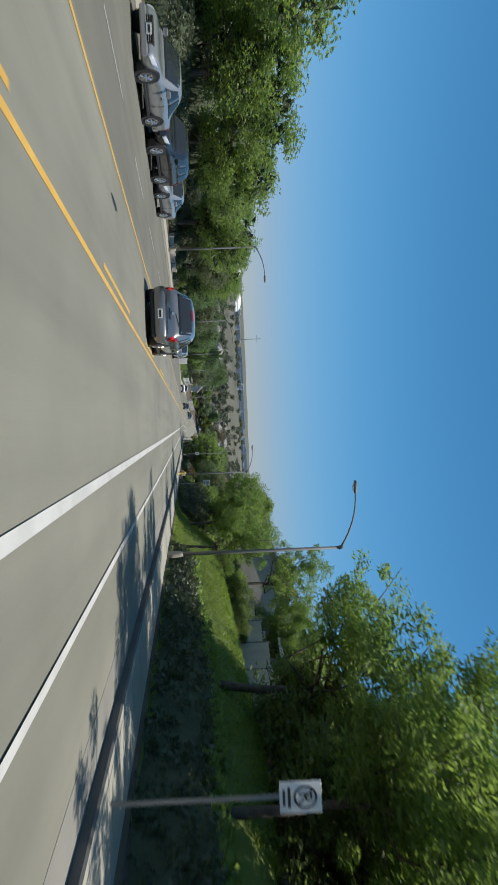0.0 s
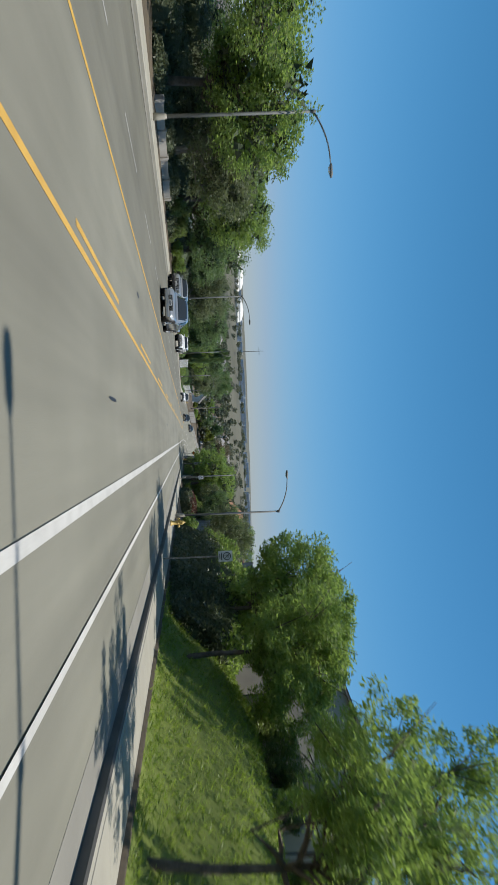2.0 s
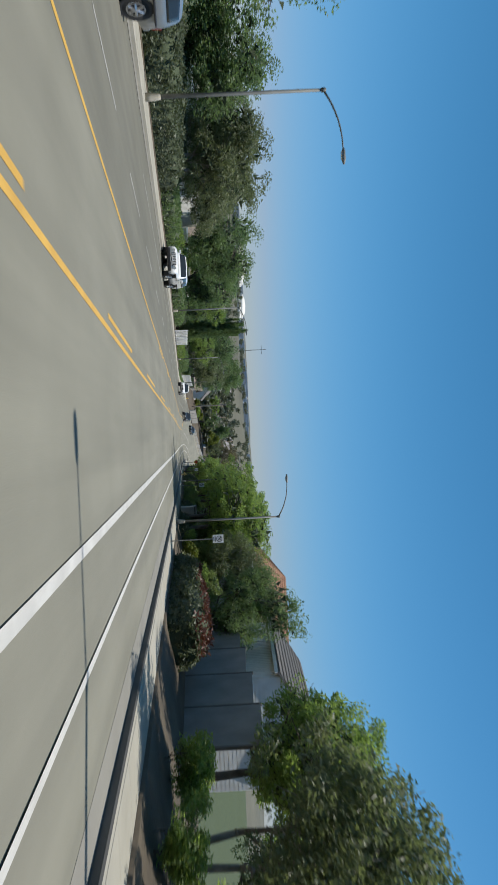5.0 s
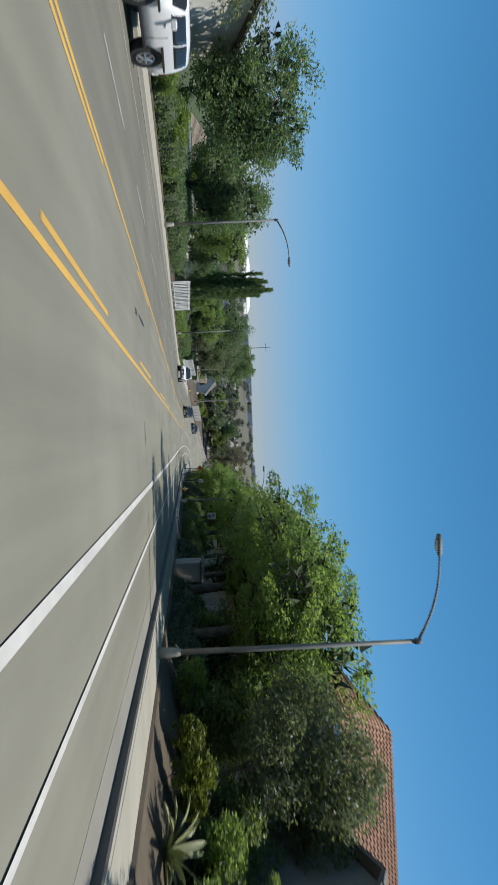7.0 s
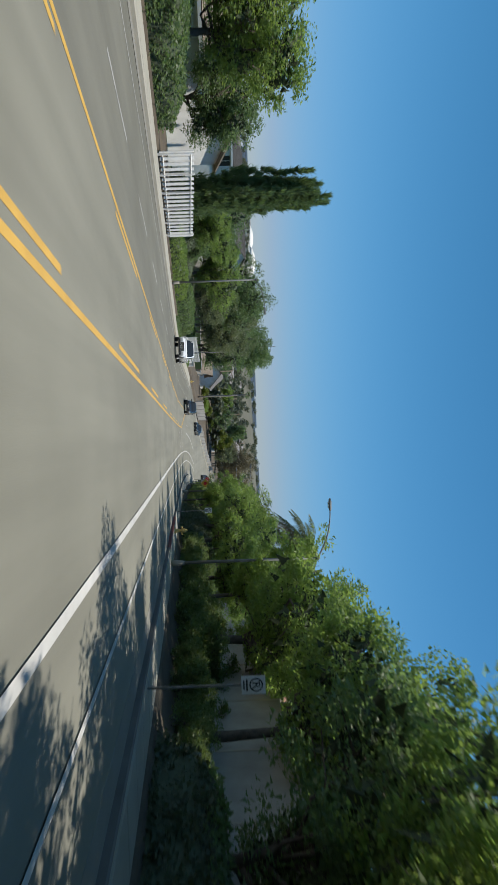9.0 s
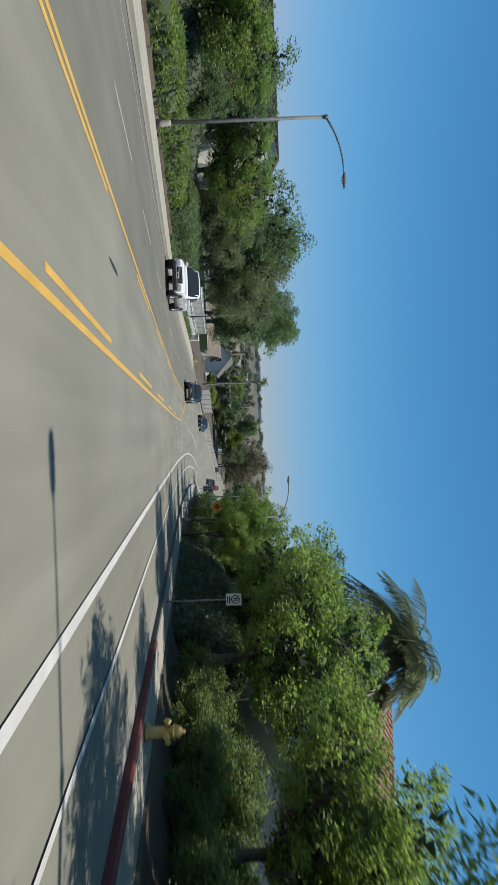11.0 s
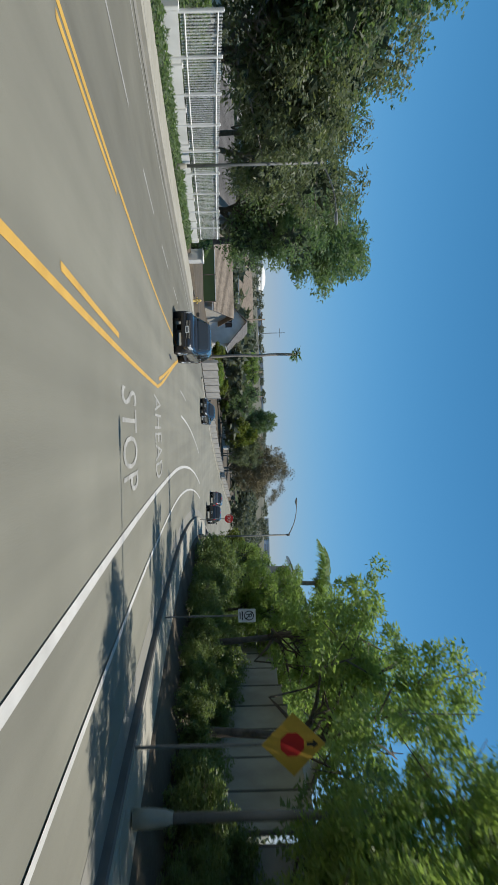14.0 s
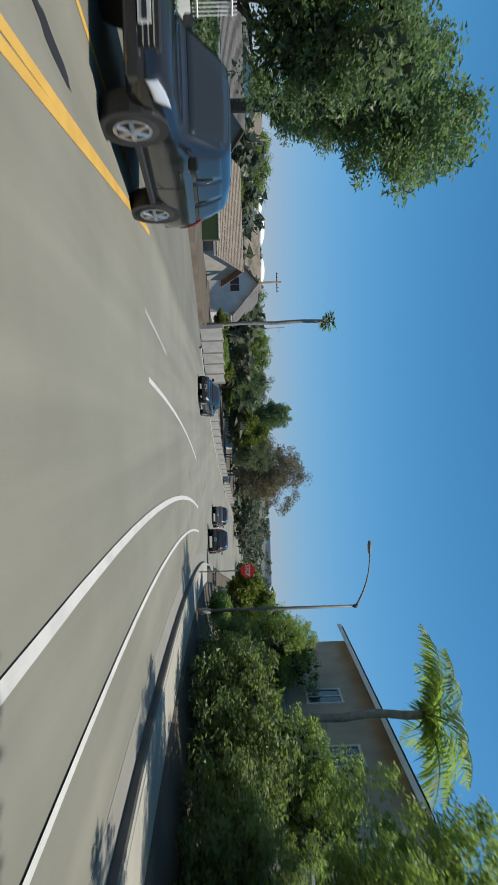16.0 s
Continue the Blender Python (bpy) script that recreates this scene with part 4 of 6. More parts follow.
    for k in range(7 if shape == "jeep" else 3):
        if shape == "jeep":
            part("grille_bar", Shape().box((k - 3) * 0.105, h + 0.03, bonnet - 0.28, 0.045, 0.03, 0.3), paint_mat, t)
        else:
            part("grille_bar", Shape().box(0, h + 0.025, {"sedan": 0.56, "van": 0.6}.get(shape, bonnet - 0.3) + (k - 1) * 0.065, W * 0.44, 0.02, 0.018), M_CHROME, t)
    for end in (-1, 1):
        p = part("number_plate", Shape().box(0, end * (h + 0.045) if end > 0 else -h - 0.075, low + (0.3 if end > 0 else 0.28), 0.32, 0.012, 0.16, 0, 0.003), M_SIGN, t, "white number plate")
        part("plate_bar", Shape().box(0, end * (h + 0.054) if end > 0 else -h - 0.084, low + (0.3 if end > 0 else 0.28), 0.24, 0.004, 0.06), M_SIGNBLACK, p)
    if shape == "van":
        part("tailgate_trim", Shape().box(0, -h - 0.012, belt - 0.16, W * 0.2, 0.02, 0.035, 0, 0.008), M_DARKPLASTIC, t, "dark tailgate handle")
        part("badge", Shape().tube([(0, -h - 0.03, belt - 0.06), (0, -h + 0.02, belt - 0.06)], 0.045, 12), M_CHROME, t, "small chrome badge")
        part("tailgate_seam", Shape().box(0, -h - 0.004, 0.72, W * 0.72, 0.02, 0.012), M_DARKPLASTIC, t)
        part("rear_wiper", Shape().tube([(0.0, -h + 0.05, belt + 0.03), (0.42, -h + 0.12, belt + 0.12)], 0.012, 5), M_DARKPLASTIC, t)
    if shape == "jeep":
        for s in (-1, 1):
            for sy in (-1, 1):
                wy = sy * (h - (0.85 if sy > 0 else 0.95))
                part("fender", Shape().box(s * (w + 0.04), wy, wheel * 2 + 0.1, 0.2, 0.95, 0.06, 0, 0.02), M_DARKPLASTIC, t, "black flared fender")
    if shape == "pickup":
        part("bed", Shape().box(0, -h * 0.55, belt + 0.015, W * 0.78, L * 0.4, 0.06), M_DARKPLASTIC, t, "open cargo bed")
        for s in (-1, 1):
            part("bed_rail", Shape().box(s * w * 0.9, -h * 0.55, belt + 0.06, 0.12, L * 0.42, 0.12, 0, 0.03), paint_mat, t)
    return t


car("crossover", "rounded pewter-grey crossover car with lit brake lights", "car", -3.65, 22.9, 0, P_PEWTER, 4.4, 1.88, 1.66, "van", True)
PK = -11.5
car("sedan", "silver sedan parked along the kerb under trees", "car", PK, 20.8, 180, P_SILVER, 4.6, 1.8, 1.45)
car("suv", "black sport utility vehicle parked along the kerb", "car", PK, 25.9, 180, P_BLACK, 4.7, 1.88, 1.68, "suv")
car("sedan", "pale silver sedan parked behind the black car", "car", PK - 0.1, 31.0, 180, P_SILVER, 4.5, 1.78, 1.44)
car("jeep", "silver boxy off-road car parked along the kerb", "car", PK - 0.9, 75.6, 180, P_SILVER, 4.2, 1.8, 1.64, "jeep")
car("sedan", "silver sedan in the oncoming lane", "car", -7.2, 58.8, 180, P_SILVER, 4.6, 1.82, 1.5, "sedan")
car("jeep", "white open-backed off-road car parked at the kerb", "car", PK - 0.4, 102.4, 180, P_WHITE, 4.3, 1.8, 1.64, "jeep")
car("pickup", "white pickup truck in the oncoming lane", "pickup truck", -9.7, 174.6, 180, P_WHITE, 5.2, 1.95, 1.9, "pickup")
car("suv", "black sport utility vehicle in the oncoming lane", "car", -5.55, 204.6, 178, P_BLACK, 4.7, 1.9, 1.75, "suv")
car("sedan", "black sedan in the oncoming lane near the junction", "car", -2.9, 238.0, 166, P_BLACK, 4.6, 1.8, 1.45)
car("suv", "black sport utility vehicle waiting at the junction", "car", 9.5, 250.5, -15, P_BLACK, 4.7, 1.9, 1.75, "suv", True)
car("suv", "dark grey sport utility vehicle waiting at the junction", "car", 9.2, 263.5, -15, P_GREY, 4.7, 1.9, 1.75, "suv", True)
car("sedan", "dark red sedan beside the junction", "car", 19.5, 258.0, -70, P_RED, 4.5, 1.8, 1.45)


# ---- walls, fences, houses ----
def window(parent, x, y, z, w, h, face, bars=2):
    """A framed window on a wall; face: 'x' or 'y' wall, -1 outward."""
    fr = Shape()
    def b(cu, cz, su, sz, proud):
        if face == "y":
            fr.box(x + cu, y - proud / 2, z + cz, su, proud, sz)
        else:
            fr.box(x - proud / 2, y + cu, z + cz, proud, su, sz)
    for s in (-1, 1):
        b(s * w / 2, 0, 0.09, h + 0.18, 0.07)
        b(0, s * h / 2, w + 0.0, 0.09, 0.065)
    for k in range(1, bars):
        b(-w / 2 + w * k / bars, 0, 0.05, h - 0.05, 0.05)
    f = part("window", fr, M_TRIM, parent, "white-framed window")
    g = Shape()
    if face == "y":
        g.box(x, y - 0.012, z, w - 0.02, 0.02, h - 0.02)
    else:
        g.box(x - 0.012, y, z, 0.02, w - 0.02, h - 0.02)
    part("pane", g, M_GLASS, f)


def roof_rows(parent, a, b, c, d, material, step=0.36, wide=0.3, name="tile", tiles=True):
    """Covers a sloping quad a-b (eave) to d-c (ridge) with overlapping rows of tiles."""
    a, b, c, d = (Vector(p) for p in (a, b, c, d))
    nrm = (b - a).cross(d - a).normalized()
    if nrm.z < 0:
        nrm = -nrm
    rows = max(int((d - a).length / step), 2)
    cols = max(int((b - a).length / wide), 2)
    s = Shape()
    for r in range(rows):
        k0, k1 = r / rows, min((r + 1.12) / rows, 1.0)
        for q in range(cols):
            u0, u1 = q / cols, (q + 1) / cols
            p = [a.lerp(d, k0).lerp(b.lerp(c, k0), u) for u in (u0, (u0 + u1) / 2, u1)]
            t = [a.lerp(d, k1).lerp(b.lerp(c, k1), u) for u in (u0, (u0 + u1) / 2, u1)]
            l = 0.05
            hump = 0.07 if tiles else 0.012
            v = [p[0] + nrm * l, p[1] + nrm * (l + hump), p[2] + nrm * l, t[2] + nrm * 0.01, t[1] + nrm * (0.01 + hump * 0.8), t[0] + nrm * 0.01]
            s.add(v, [(0, 1, 4, 5), (1, 2, 3, 4), (0, 2, 1)])
    ob = part(name, s, material, parent, "", False, False)
    return tagged(ob, kind="stuff")


def house(label, x0, x1, y0, y1, eave, ridge, wall_mat, roof_mat, along="y", over=0.5, wins=(), hip=0.0, base=None, tiles=True, siding=False, gable_mat=None, step=0.36, wide=0.3):
    """A house by its plan and its eave and ridge heights over the road beside it. along: the way of the ridge."""
    zb = zr((y0 + y1) / 2)
    g = min(gz(x, y) for x in (x0, x1) for y in (y0, y1)) - 0.5
    t = thing("house", label, "house", ((x0 + x1) / 2, (y0 + y1) / 2, g))
    ox, oy = (x0 + x1) / 2, (y0 + y1) / 2
    E, R = zb + eave - g, zb + ridge - g
    X, Y = (x1 - x0) / 2, (y1 - y0) / 2
    w = Shape()
    if along == "y":
        prof = [(-X, 0), (X, 0), (X, E), (0, R - 0.06 if not hip else E), (-X, E)]
        w.loft([[(p, -Y, q) for p, q in prof], [(p, Y, q) for p, q in prof]])
    else:
        prof = [(-Y, 0), (Y, 0), (Y, E), (0, R - 0.06 if not hip else E), (-Y, E)]
        w.loft([[(-X, p, q) for p, q in prof], [(X, p, q) for p, q in prof]])
    part("wall", w, wall_mat, t)
    # roof planes with thickness
    o = over
    if along == "y":
        k = (R - E) / X
        quads = [((-X - o, -Y - o, E - o * k), (-X - o, Y + o, E - o * k), (0, Y + o - hip, R), (0, -Y - o + hip, R)), ((X + o, -Y - o, E - o * k), (X + o, Y + o, E - o * k), (0, Y + o - hip, R), (0, -Y - o + hip, R))]
        if hip:
            quads += [((-X - o, -Y - o, E - o * k), (X + o, -Y - o, E - o * k), (0.01, -Y - o + hip, R), (-0.01, -Y - o + hip, R)), ((-X - o, Y + o, E - o * k), (X + o, Y + o, E - o * k), (0.01, Y + o - hip, R), (-0.01, Y + o - hip, R))]
    else:
        k = (R - E) / Y
        quads = [((-X - o, -Y - o, E - o * k), (X + o, -Y - o, E - o * k), (X + o - hip, 0, R), (-X - o + hip, 0, R)), ((-X - o, Y + o, E - o * k), (X + o, Y + o, E - o * k), (X + o - hip, 0, R), (-X - o + hip, 0, R))]
        if hip:
            quads += [((-X - o, -Y - o, E - o * k), (-X - o, Y + o, E - o * k), (-X - o + hip, 0.01, R), (-X - o + hip, -0.01, R)), ((X + o, -Y - o, E - o * k), (X + o, Y + o, E - o * k), (X + o - hip, 0.01, R), (X + o - hip, -0.01, R))]
    rf = Shape()
    for q in quads:
        v = [Vector(p) for p in q]
        n = (v[1] - v[0]).cross(v[3] - v[0]).normalized()
        n = n if n.z > 0 else -n
        rf.loft([[p + n * 0.0 for p in v], [p + n * 0.09 for p in v]])
    roof = part("roof", rf, roof_mat, t)
    for q in quads[:2] + (quads[2:] if hip else []):
        roof_rows(roof, *[Vector(p) + Vector((0, 0, 0.09)) for p in q], roof_mat, step, wide, "tile" if tiles else "shingle", tiles)
    # fascia boards along the eaves
    for s in (-1, 1):
        if along == "y":
            part("fascia", Shape().box(s * (X + o), 0, E - o * k - 0.02, 0.05, 2 * (Y + o), 0.2), M_TRIM, t)
        else:
            part("fascia", Shape().box(0, s * (Y + o), E - o * k - 0.02, 2 * (X + o), 0.05, 0.2), M_TRIM, t)
    for wx, wz, ww, wh, face in wins:
        if face == "y":
            window(t, wx - ox, -Y, zb + wz - g, ww, wh, "y")
        else:
            window(t, -X, wx - oy, zb + wz - g, ww, wh, "x")
    if siding:
        sd = Shape()
        n = int(E / 0.2)
        for i in range(3, n):
            sd.box(0, -Y - 0.012, 0.1 + i * 0.2, 2 * X, 0.03, 0.17)
        n2 = int((R - E) / 0.2)
        if along == "x":
            for i in range(3, n):
                sd.box(-X - 0.012, 0, 0.1 + i * 0.2, 0.03, 2 * Y, 0.17)
            for i in range(n2):
                sd.box(-X - 0.012, 0, E + i * 0.2 + 0.02, 0.03, 2 * Y * (1 - (i + 0.5) / n2) * 0.96, 0.17)
        if along == "y" and not hip:
            for i in range(int(2 * Y / 0.24)):
                sd.box(-X - 0.012, -Y + 0.14 + i * 0.24, E / 2, 0.03, 0.2, E)
            for i in range(n2):
                sd.box(0, -Y - 0.012, E + i * 0.2 + 0.02, 2 * X * (1 - (i + 0.5) / n2) * 0.96, 0.03, 0.17)
        part("siding", sd, M_SIDING, t, "white lapped siding")
    return t


house("grey stucco house with a clay tile roof behind the trees", 13.2, 23, 29.5, 41, 6.2, 8.2, M_STUCCO_G, M_TILE, "y", wins=[(33, 4.6, 1.5, 1.2, "x"), (37.6, 4.6, 1.2, 1.2, "x")])
house("grey house with a clay tile roof up the bank", 12.5, 20, 2, 14, 5.0, 7.2, M_STUCCO_G, M_TILE, "y")
house("grey-tan stucco gabled house standing on the bank", 10.4, 20.5, 53.0, 68.4, 8.25, 9.9, M_STUCCO_T, M_SHINGLE, "y", 0.3, wins=[(63.6, 7.35, 0.6, 0.95, "x"), (58, 7.4, 1.0, 1.0, "x")], tiles=False)
tile_house = house("stucco house with a hipped clay tile roof", 8.9, 20, 106.8, 113.2, 6.2, 8.3, M_STUCCO_T, M_TILE, "x", 0.5, wins=[(107.9, 4.6, 1.3, 1.3, "x"), (12.0, 4.6, 1.4, 1.2, "y")], hip=2.6)
vent = Shape()
vent.add([(-5.62, -1.6 + 0.34 * math.cos(a), 0.5 * math.sin(a)) for a in np.linspace(0, 6.283, 17)[:-1]] + [(-5.55, -1.6 + 0.34 * math.cos(a), 0.5 * math.sin(a)) for a in np.linspace(0, 6.283, 17)[:-1]], [tuple(range(15, -1, -1))] + [(i, (i + 1) % 16, 16 + (i + 1) % 16, 16 + i) for i in range(16)])
v = part("vent", vent, M_WOOD, tile_house, "dark oval vent")
v.location.z = zr(108.2) + 5.95 - tile_house.location.z
house("low grey stucco gable front beside the tile-roofed house", 10.0, 16.0, 98.4, 103.4, 4.0, 5.3, M_STUCCO_G, M_SHINGLE, "x", 0.35, tiles=False)
boarded = house("white boarded wing of a house behind the garden wall", 10.8, 16.0, 89.5, 98.0, 5.4, 6.9, M_SIDING, M_SHINGLE, "y", 0.35, wins=[(95.0, 4.4, 0.9, 1.2, "x")], siding=True, tiles=False)
house("grey stucco house half hidden by trees", 12.0, 20, 128, 143, 5.2, 7.2, M_STUCCO_G, M_SHINGLE, "y", 0.5, wins=[(138, 3.6, 1.4, 1.2, "x")], tiles=False)
house("tan house with a tile roof behind the palm", 12.2, 22, 163, 175, 8.0, 10.4, M_STUCCO_T, M_TILE, "x", 0.6, wins=[(166, 5.4, 1.4, 1.2, "x"), (171, 5.4, 1.4, 1.2, "x")])
house("two-storey house with wide dark windows behind shrubs", 11.3, 22, 213.5, 229, 7.7, 9.6, M_STUCCO_T, M_SHINGLE, "y", 0.7, wins=[(13.0, 5.3, 1.7, 2.3, "y"), (16.0, 5.3, 1.7, 2.3, "y"), (217, 5.6, 1.4, 1.5, "x"), (222, 5.6, 1.4, 1.5, "x")], tiles=False)
# far side
house("white house behind garden trees", -30, -20.2, 108, 119, 3.6, 5.4, M_STUCCO_W, M_SHINGLE, "x", 0.5, wins=[(-22.5, 2.2, 1.3, 1.2, "y"), (-26, 2.2, 1.3, 1.2, "y")], tiles=False)
house("white flat-fronted building beyond the shrubs", -34, -22, 180, 192, 7.4, 8.4, M_STUCCO_W, M_SHINGLE, "x", 0.3, wins=[(-24.2, 6.2, 1.2, 1.9, "y"), (-27.4, 6.2, 1.2, 1.9, "y"), (-30.6, 6.2, 1.2, 1.9, "y")], tiles=False)
house("white house among the trees", -32, -21.5, 148, 160, 3.4, 5.0, M_STUCCO_W, M_SHINGLE_T, "x", 0.5, wins=[(-24, 2.2, 1.4, 1.2, "y")], tiles=False)
house("tan bungalow with a white-trimmed gable at the corner", -24, -15.6, 247.5, 258, 1.9, 3.9, M_STUCCO_T, M_SHINGLE_T, "x", 0.6, wins=[(-18, 1.1, 1.5, 1.0, "y"), (-21.5, 1.1, 1.3, 1.0, "y")], tiles=False)
house("white gabled house past the corner", -19.5, -13.5, 264, 274, 3.4, 6.0, M_STUCCO_W, M_SHINGLE, "y", 0.5, wins=[(-16.5, 3.4, 1.6, 1.1, "y")], tiles=False)
house("grey house with a low roof on the side street", -44, -30, 250, 262, 2.8, 4.6, M_STUCCO_G, M_SHINGLE, "x", 0.6, wins=[(-33, 1.7, 1.5, 1.1, "y"), (-39, 1.7, 1.5, 1.1, "y")], tiles=False)
house("tan stucco house with small windows on the far hillside", -35, -23, 297, 307, 5.2, 7.6, M_STUCCO_T, M_SHINGLE_T, "x", 0.6, wins=[(-26, 4.0, 1.3, 1.2, "y"), (-29, 4.0, 1.3, 1.2, "y"), (-32, 4.0, 1.3, 1.2, "y")], tiles=False)
house("white house with a brown roof up the side street", -54, -41, 283, 294, 5.6, 8.2, M_STUCCO_W, M_SHINGLE_T, "y", 0.6, wins=[(-45, 3.8, 1.4, 1.2, "y"), (-50, 3.8, 1.4, 1.2, "y")], tiles=False)
house("grey house in dark tree shade across the road", -32, -22.5, 58, 70, 3.0, 4.6, M_STUCCO_G, M_SHINGLE, "x", 0.5, wins=[(-25, 1.8, 1.4, 1.1, "y"), (-29, 1.8, 1.4, 1.1, "y")], tiles=False)


def panel_fence(label, x, y0, y1, low, high, pitch, panel_mat, post_mat, name="fence", cap=0.0, posts=0.1, flow=False):
    """Panels between posts along the road. low, high: heights over the road."""
    n = max(int(round((y1 - y0) / pitch)), 1)
    t = thing(name, label, "fence", (x + bend(y0), y0, zr(y0)))
    l = (y1 - y0) / n
    for i in range(n + 1):
        y = y0 + l * i
        z = zr(y) - zr(y0)
        b = bend(y) - bend(y0)
        part("post", Shape().box(b, y - y0, z + (low + high) / 2 - 0.02, posts, posts, high - low + 0.14, 0, 0.015), post_mat, t)
        if i < n:
            zm = zr(y + l) - zr(y0)
            e = posts / 2 - 0.01
            if flow:
                ends = [(y - y0 + e, z), (y - y0 + l - e, zm)]
            else:
                ends = [(y - y0 + e, zm), (y - y0 + l - e, zm)]
            b2 = bend(y + l) - bend(y0)
            part("panel", Shape().loft([[(bb - 0.03, yy, zz + low), (bb + 0.03, yy, zz + low), (bb + 0.03, yy, zz + high), (bb - 0.03, yy, zz + high)] for bb, (yy, zz) in zip((b, b2), ends)]), panel_mat, t)
            if cap:
                part("cap", Shape().box(b, y - y0 + l / 2, zm + high + cap / 2, 0.12, l - posts + 0.02, cap, 0, 0.01), post_mat, t)
    return t


def picket_fence(label, x, y0, y1, low, high, gap, wide, material, name="picket_fence"):
    t = thing(name, label, "fence", (x + bend(y0), y0, zr(y0)))
    n = int((y1 - y0) / gap)
    pick = Shape().box(0, 0, (low + high) / 2, 0.025, wide, high - low, 0, 0.01).mesh("picket", material)
    for i in range(n + 1):
        y = y0 + gap * i
        o = part("picket", pick, material, t)
        o.matrix_basis = pose(bend(y) - bend(y0), y - y0, zr(y) - zr(y0))
    for hgt in (low + 0.15, high - 0.15):
        s = Shape()
        m = int((y1 - y0) / 2) + 1
        s.tube([(0.03 + bend(y) - bend(y0), y - y0, zr(y) - zr(y0) + hgt) for y in np.linspace(y0, y1, m + 1)], 0.03, 4)
        part("rail", s, material, t)
    for y in np.arange(y0, y1 + 0.1, 2.4):
        part("post", Shape().box(0.05 + bend(y) - bend(y0), y - y0, zr(y) - zr(y0) + high / 2, 0.09, 0.09, high + 0.1, 0, 0.02), material, t)
    return t


panel_fence("low tan garden wall in tree shade", -15.6, 52, 64, 0.15, 0.75, 3.0, M_BLOCK, M_BLOCK, "low_wall", posts=0.24, flow=True)
panel_fence("grey panel fence with dark posts above the hedge", 9.3, 56.5, 68, 1.6, 5.55, 1.9, M_STUCCO_G, M_WOOD)
panel_fence("pale block wall with posts behind the trees", 9.7, 190, 205, 1.0, 4.3, 1.9, M_BLOCK, M_KERB, "block_wall")
panel_fence("grey retaining wall along the top of the bank", 10.5, 10, 48, 2.7, 4.6, 3.2, M_STUCCO_T, M_KERB, "retaining_wall")
panel_fence("grey garden wall behind a clipped hedge", 9.2, 80, 98, 0.4, 3.4, 3.0, M_STUCCO_G, M_KERB, "garden_wall")
panel_fence("grey rendered garden wall in deep tree shade", 8.8, 114, 143, 0.4, 4.2, 3.6, M_BLOCK, M_STUCCO_T, "garden_wall")
panel_fence("grey rendered wall behind the hedge", 9.4, 163, 189, 0.4, 4.2, 3.6, M_STUCCO_G, M_KERB, "garden_wall")
picket_fence("white board fence along the far pavement", -14.9, 143.5, 156, 0.3, 2.0, 0.62, 0.34, M_TRIM)
# white wall with a railing by the far pavement
panel_fence("low white garden wall", -14.0, 193, 214.5, 0.2, 1.0, 3.0, M_STUCCO_W, M_STUCCO_W, "low_wall", posts=0.22, flow=True)
picket_fence("white metal railing on the low wall", -14.0, 193.2, 214.3, 1.05, 2.4, 0.17, 0.035, M_TRIM, "railing")
panel_fence("tan block wall on the corner", -14.9, 245, 258, 0.1, 1.9, 2.6, M_BLOCK, M_BLOCK, "block_wall", posts=0.3)
panel_fence("pale concrete block wall along the road", -13.2, 259, 330, 0.1, 1.0, 3.4, M_BLOCK, M_BLOCK, "block_wall", posts=0.3)


def long_box(name, label, cat, x0, x1, y0, y1, z0, z1, material):
    t = thing(name, label, cat, ((x0 + x1) / 2, (y0 + y1) / 2, z0))
    part("body", Shape().box(0, 0, (z1 - z0) / 2, x1 - x0, y1 - y0, z1 - z0, 0, 0.03), material, t)
    return t


for y0, y1, top in ((119.0, 120.4, 1.62),):
    p = long_box("gate_pillar", "pale rendered gate pillar with a flat cap beside the pavement", "pillar", 5.95, 6.95, y0, y1, zr(y1) - 0.1, zr(y0) + top - 0.14, M_BLOCK)
    part("cap", Shape().box(0, 0, zr(y0) - zr(y1) + top + 0.03, 1.14, y1 - y0 + 0.14, 0.14, 0, 0.04), M_KERB, p)
p = long_box("utility_box", "pale utility box on the corner", "utility box", -14.2, -13.4, 219.2, 220.2, zr(219.7) + 0.1, zr(219.7) + 1.15, M_STUCCO_W)
part("lid", Shape().box(0, 0, 1.08, 0.9, 1.1, 0.06, 0, 0.02), M_STUCCO_W, p)


def stop_sign(x, y):
    t = thing("stop_sign", "red octagonal stop sign on a post at the junction", "road sign", (x, y, zr(y) + 0.1))
    part("post", Shape().box(0, 0.03, 1.45, 0.05, 0.03, 2.9, 0, 0.005), M_STEEL, t)
    o = [(0.38 * math.cos(math.pi / 8 + k * math.pi / 4), 0.38 * math.sin(math.pi / 8 + k * math.pi / 4)) for k in range(8)]
    plate = part("plate", Shape().loft([[(a, 0.0, 2.5 + b) for a, b in o], [(a, 0.008, 2.5 + b) for a, b in o]]), M_SIGNRED, t)
    me = letters("STOP", 0.58, 0.25)
    me.materials.append(M_SIGN)
    q = part("lettering", me, None, plate, "white lettering")
    q.matrix_basis = pose(0, -0.006, 2.5, 90)


stop_sign(6.5, 226.0)


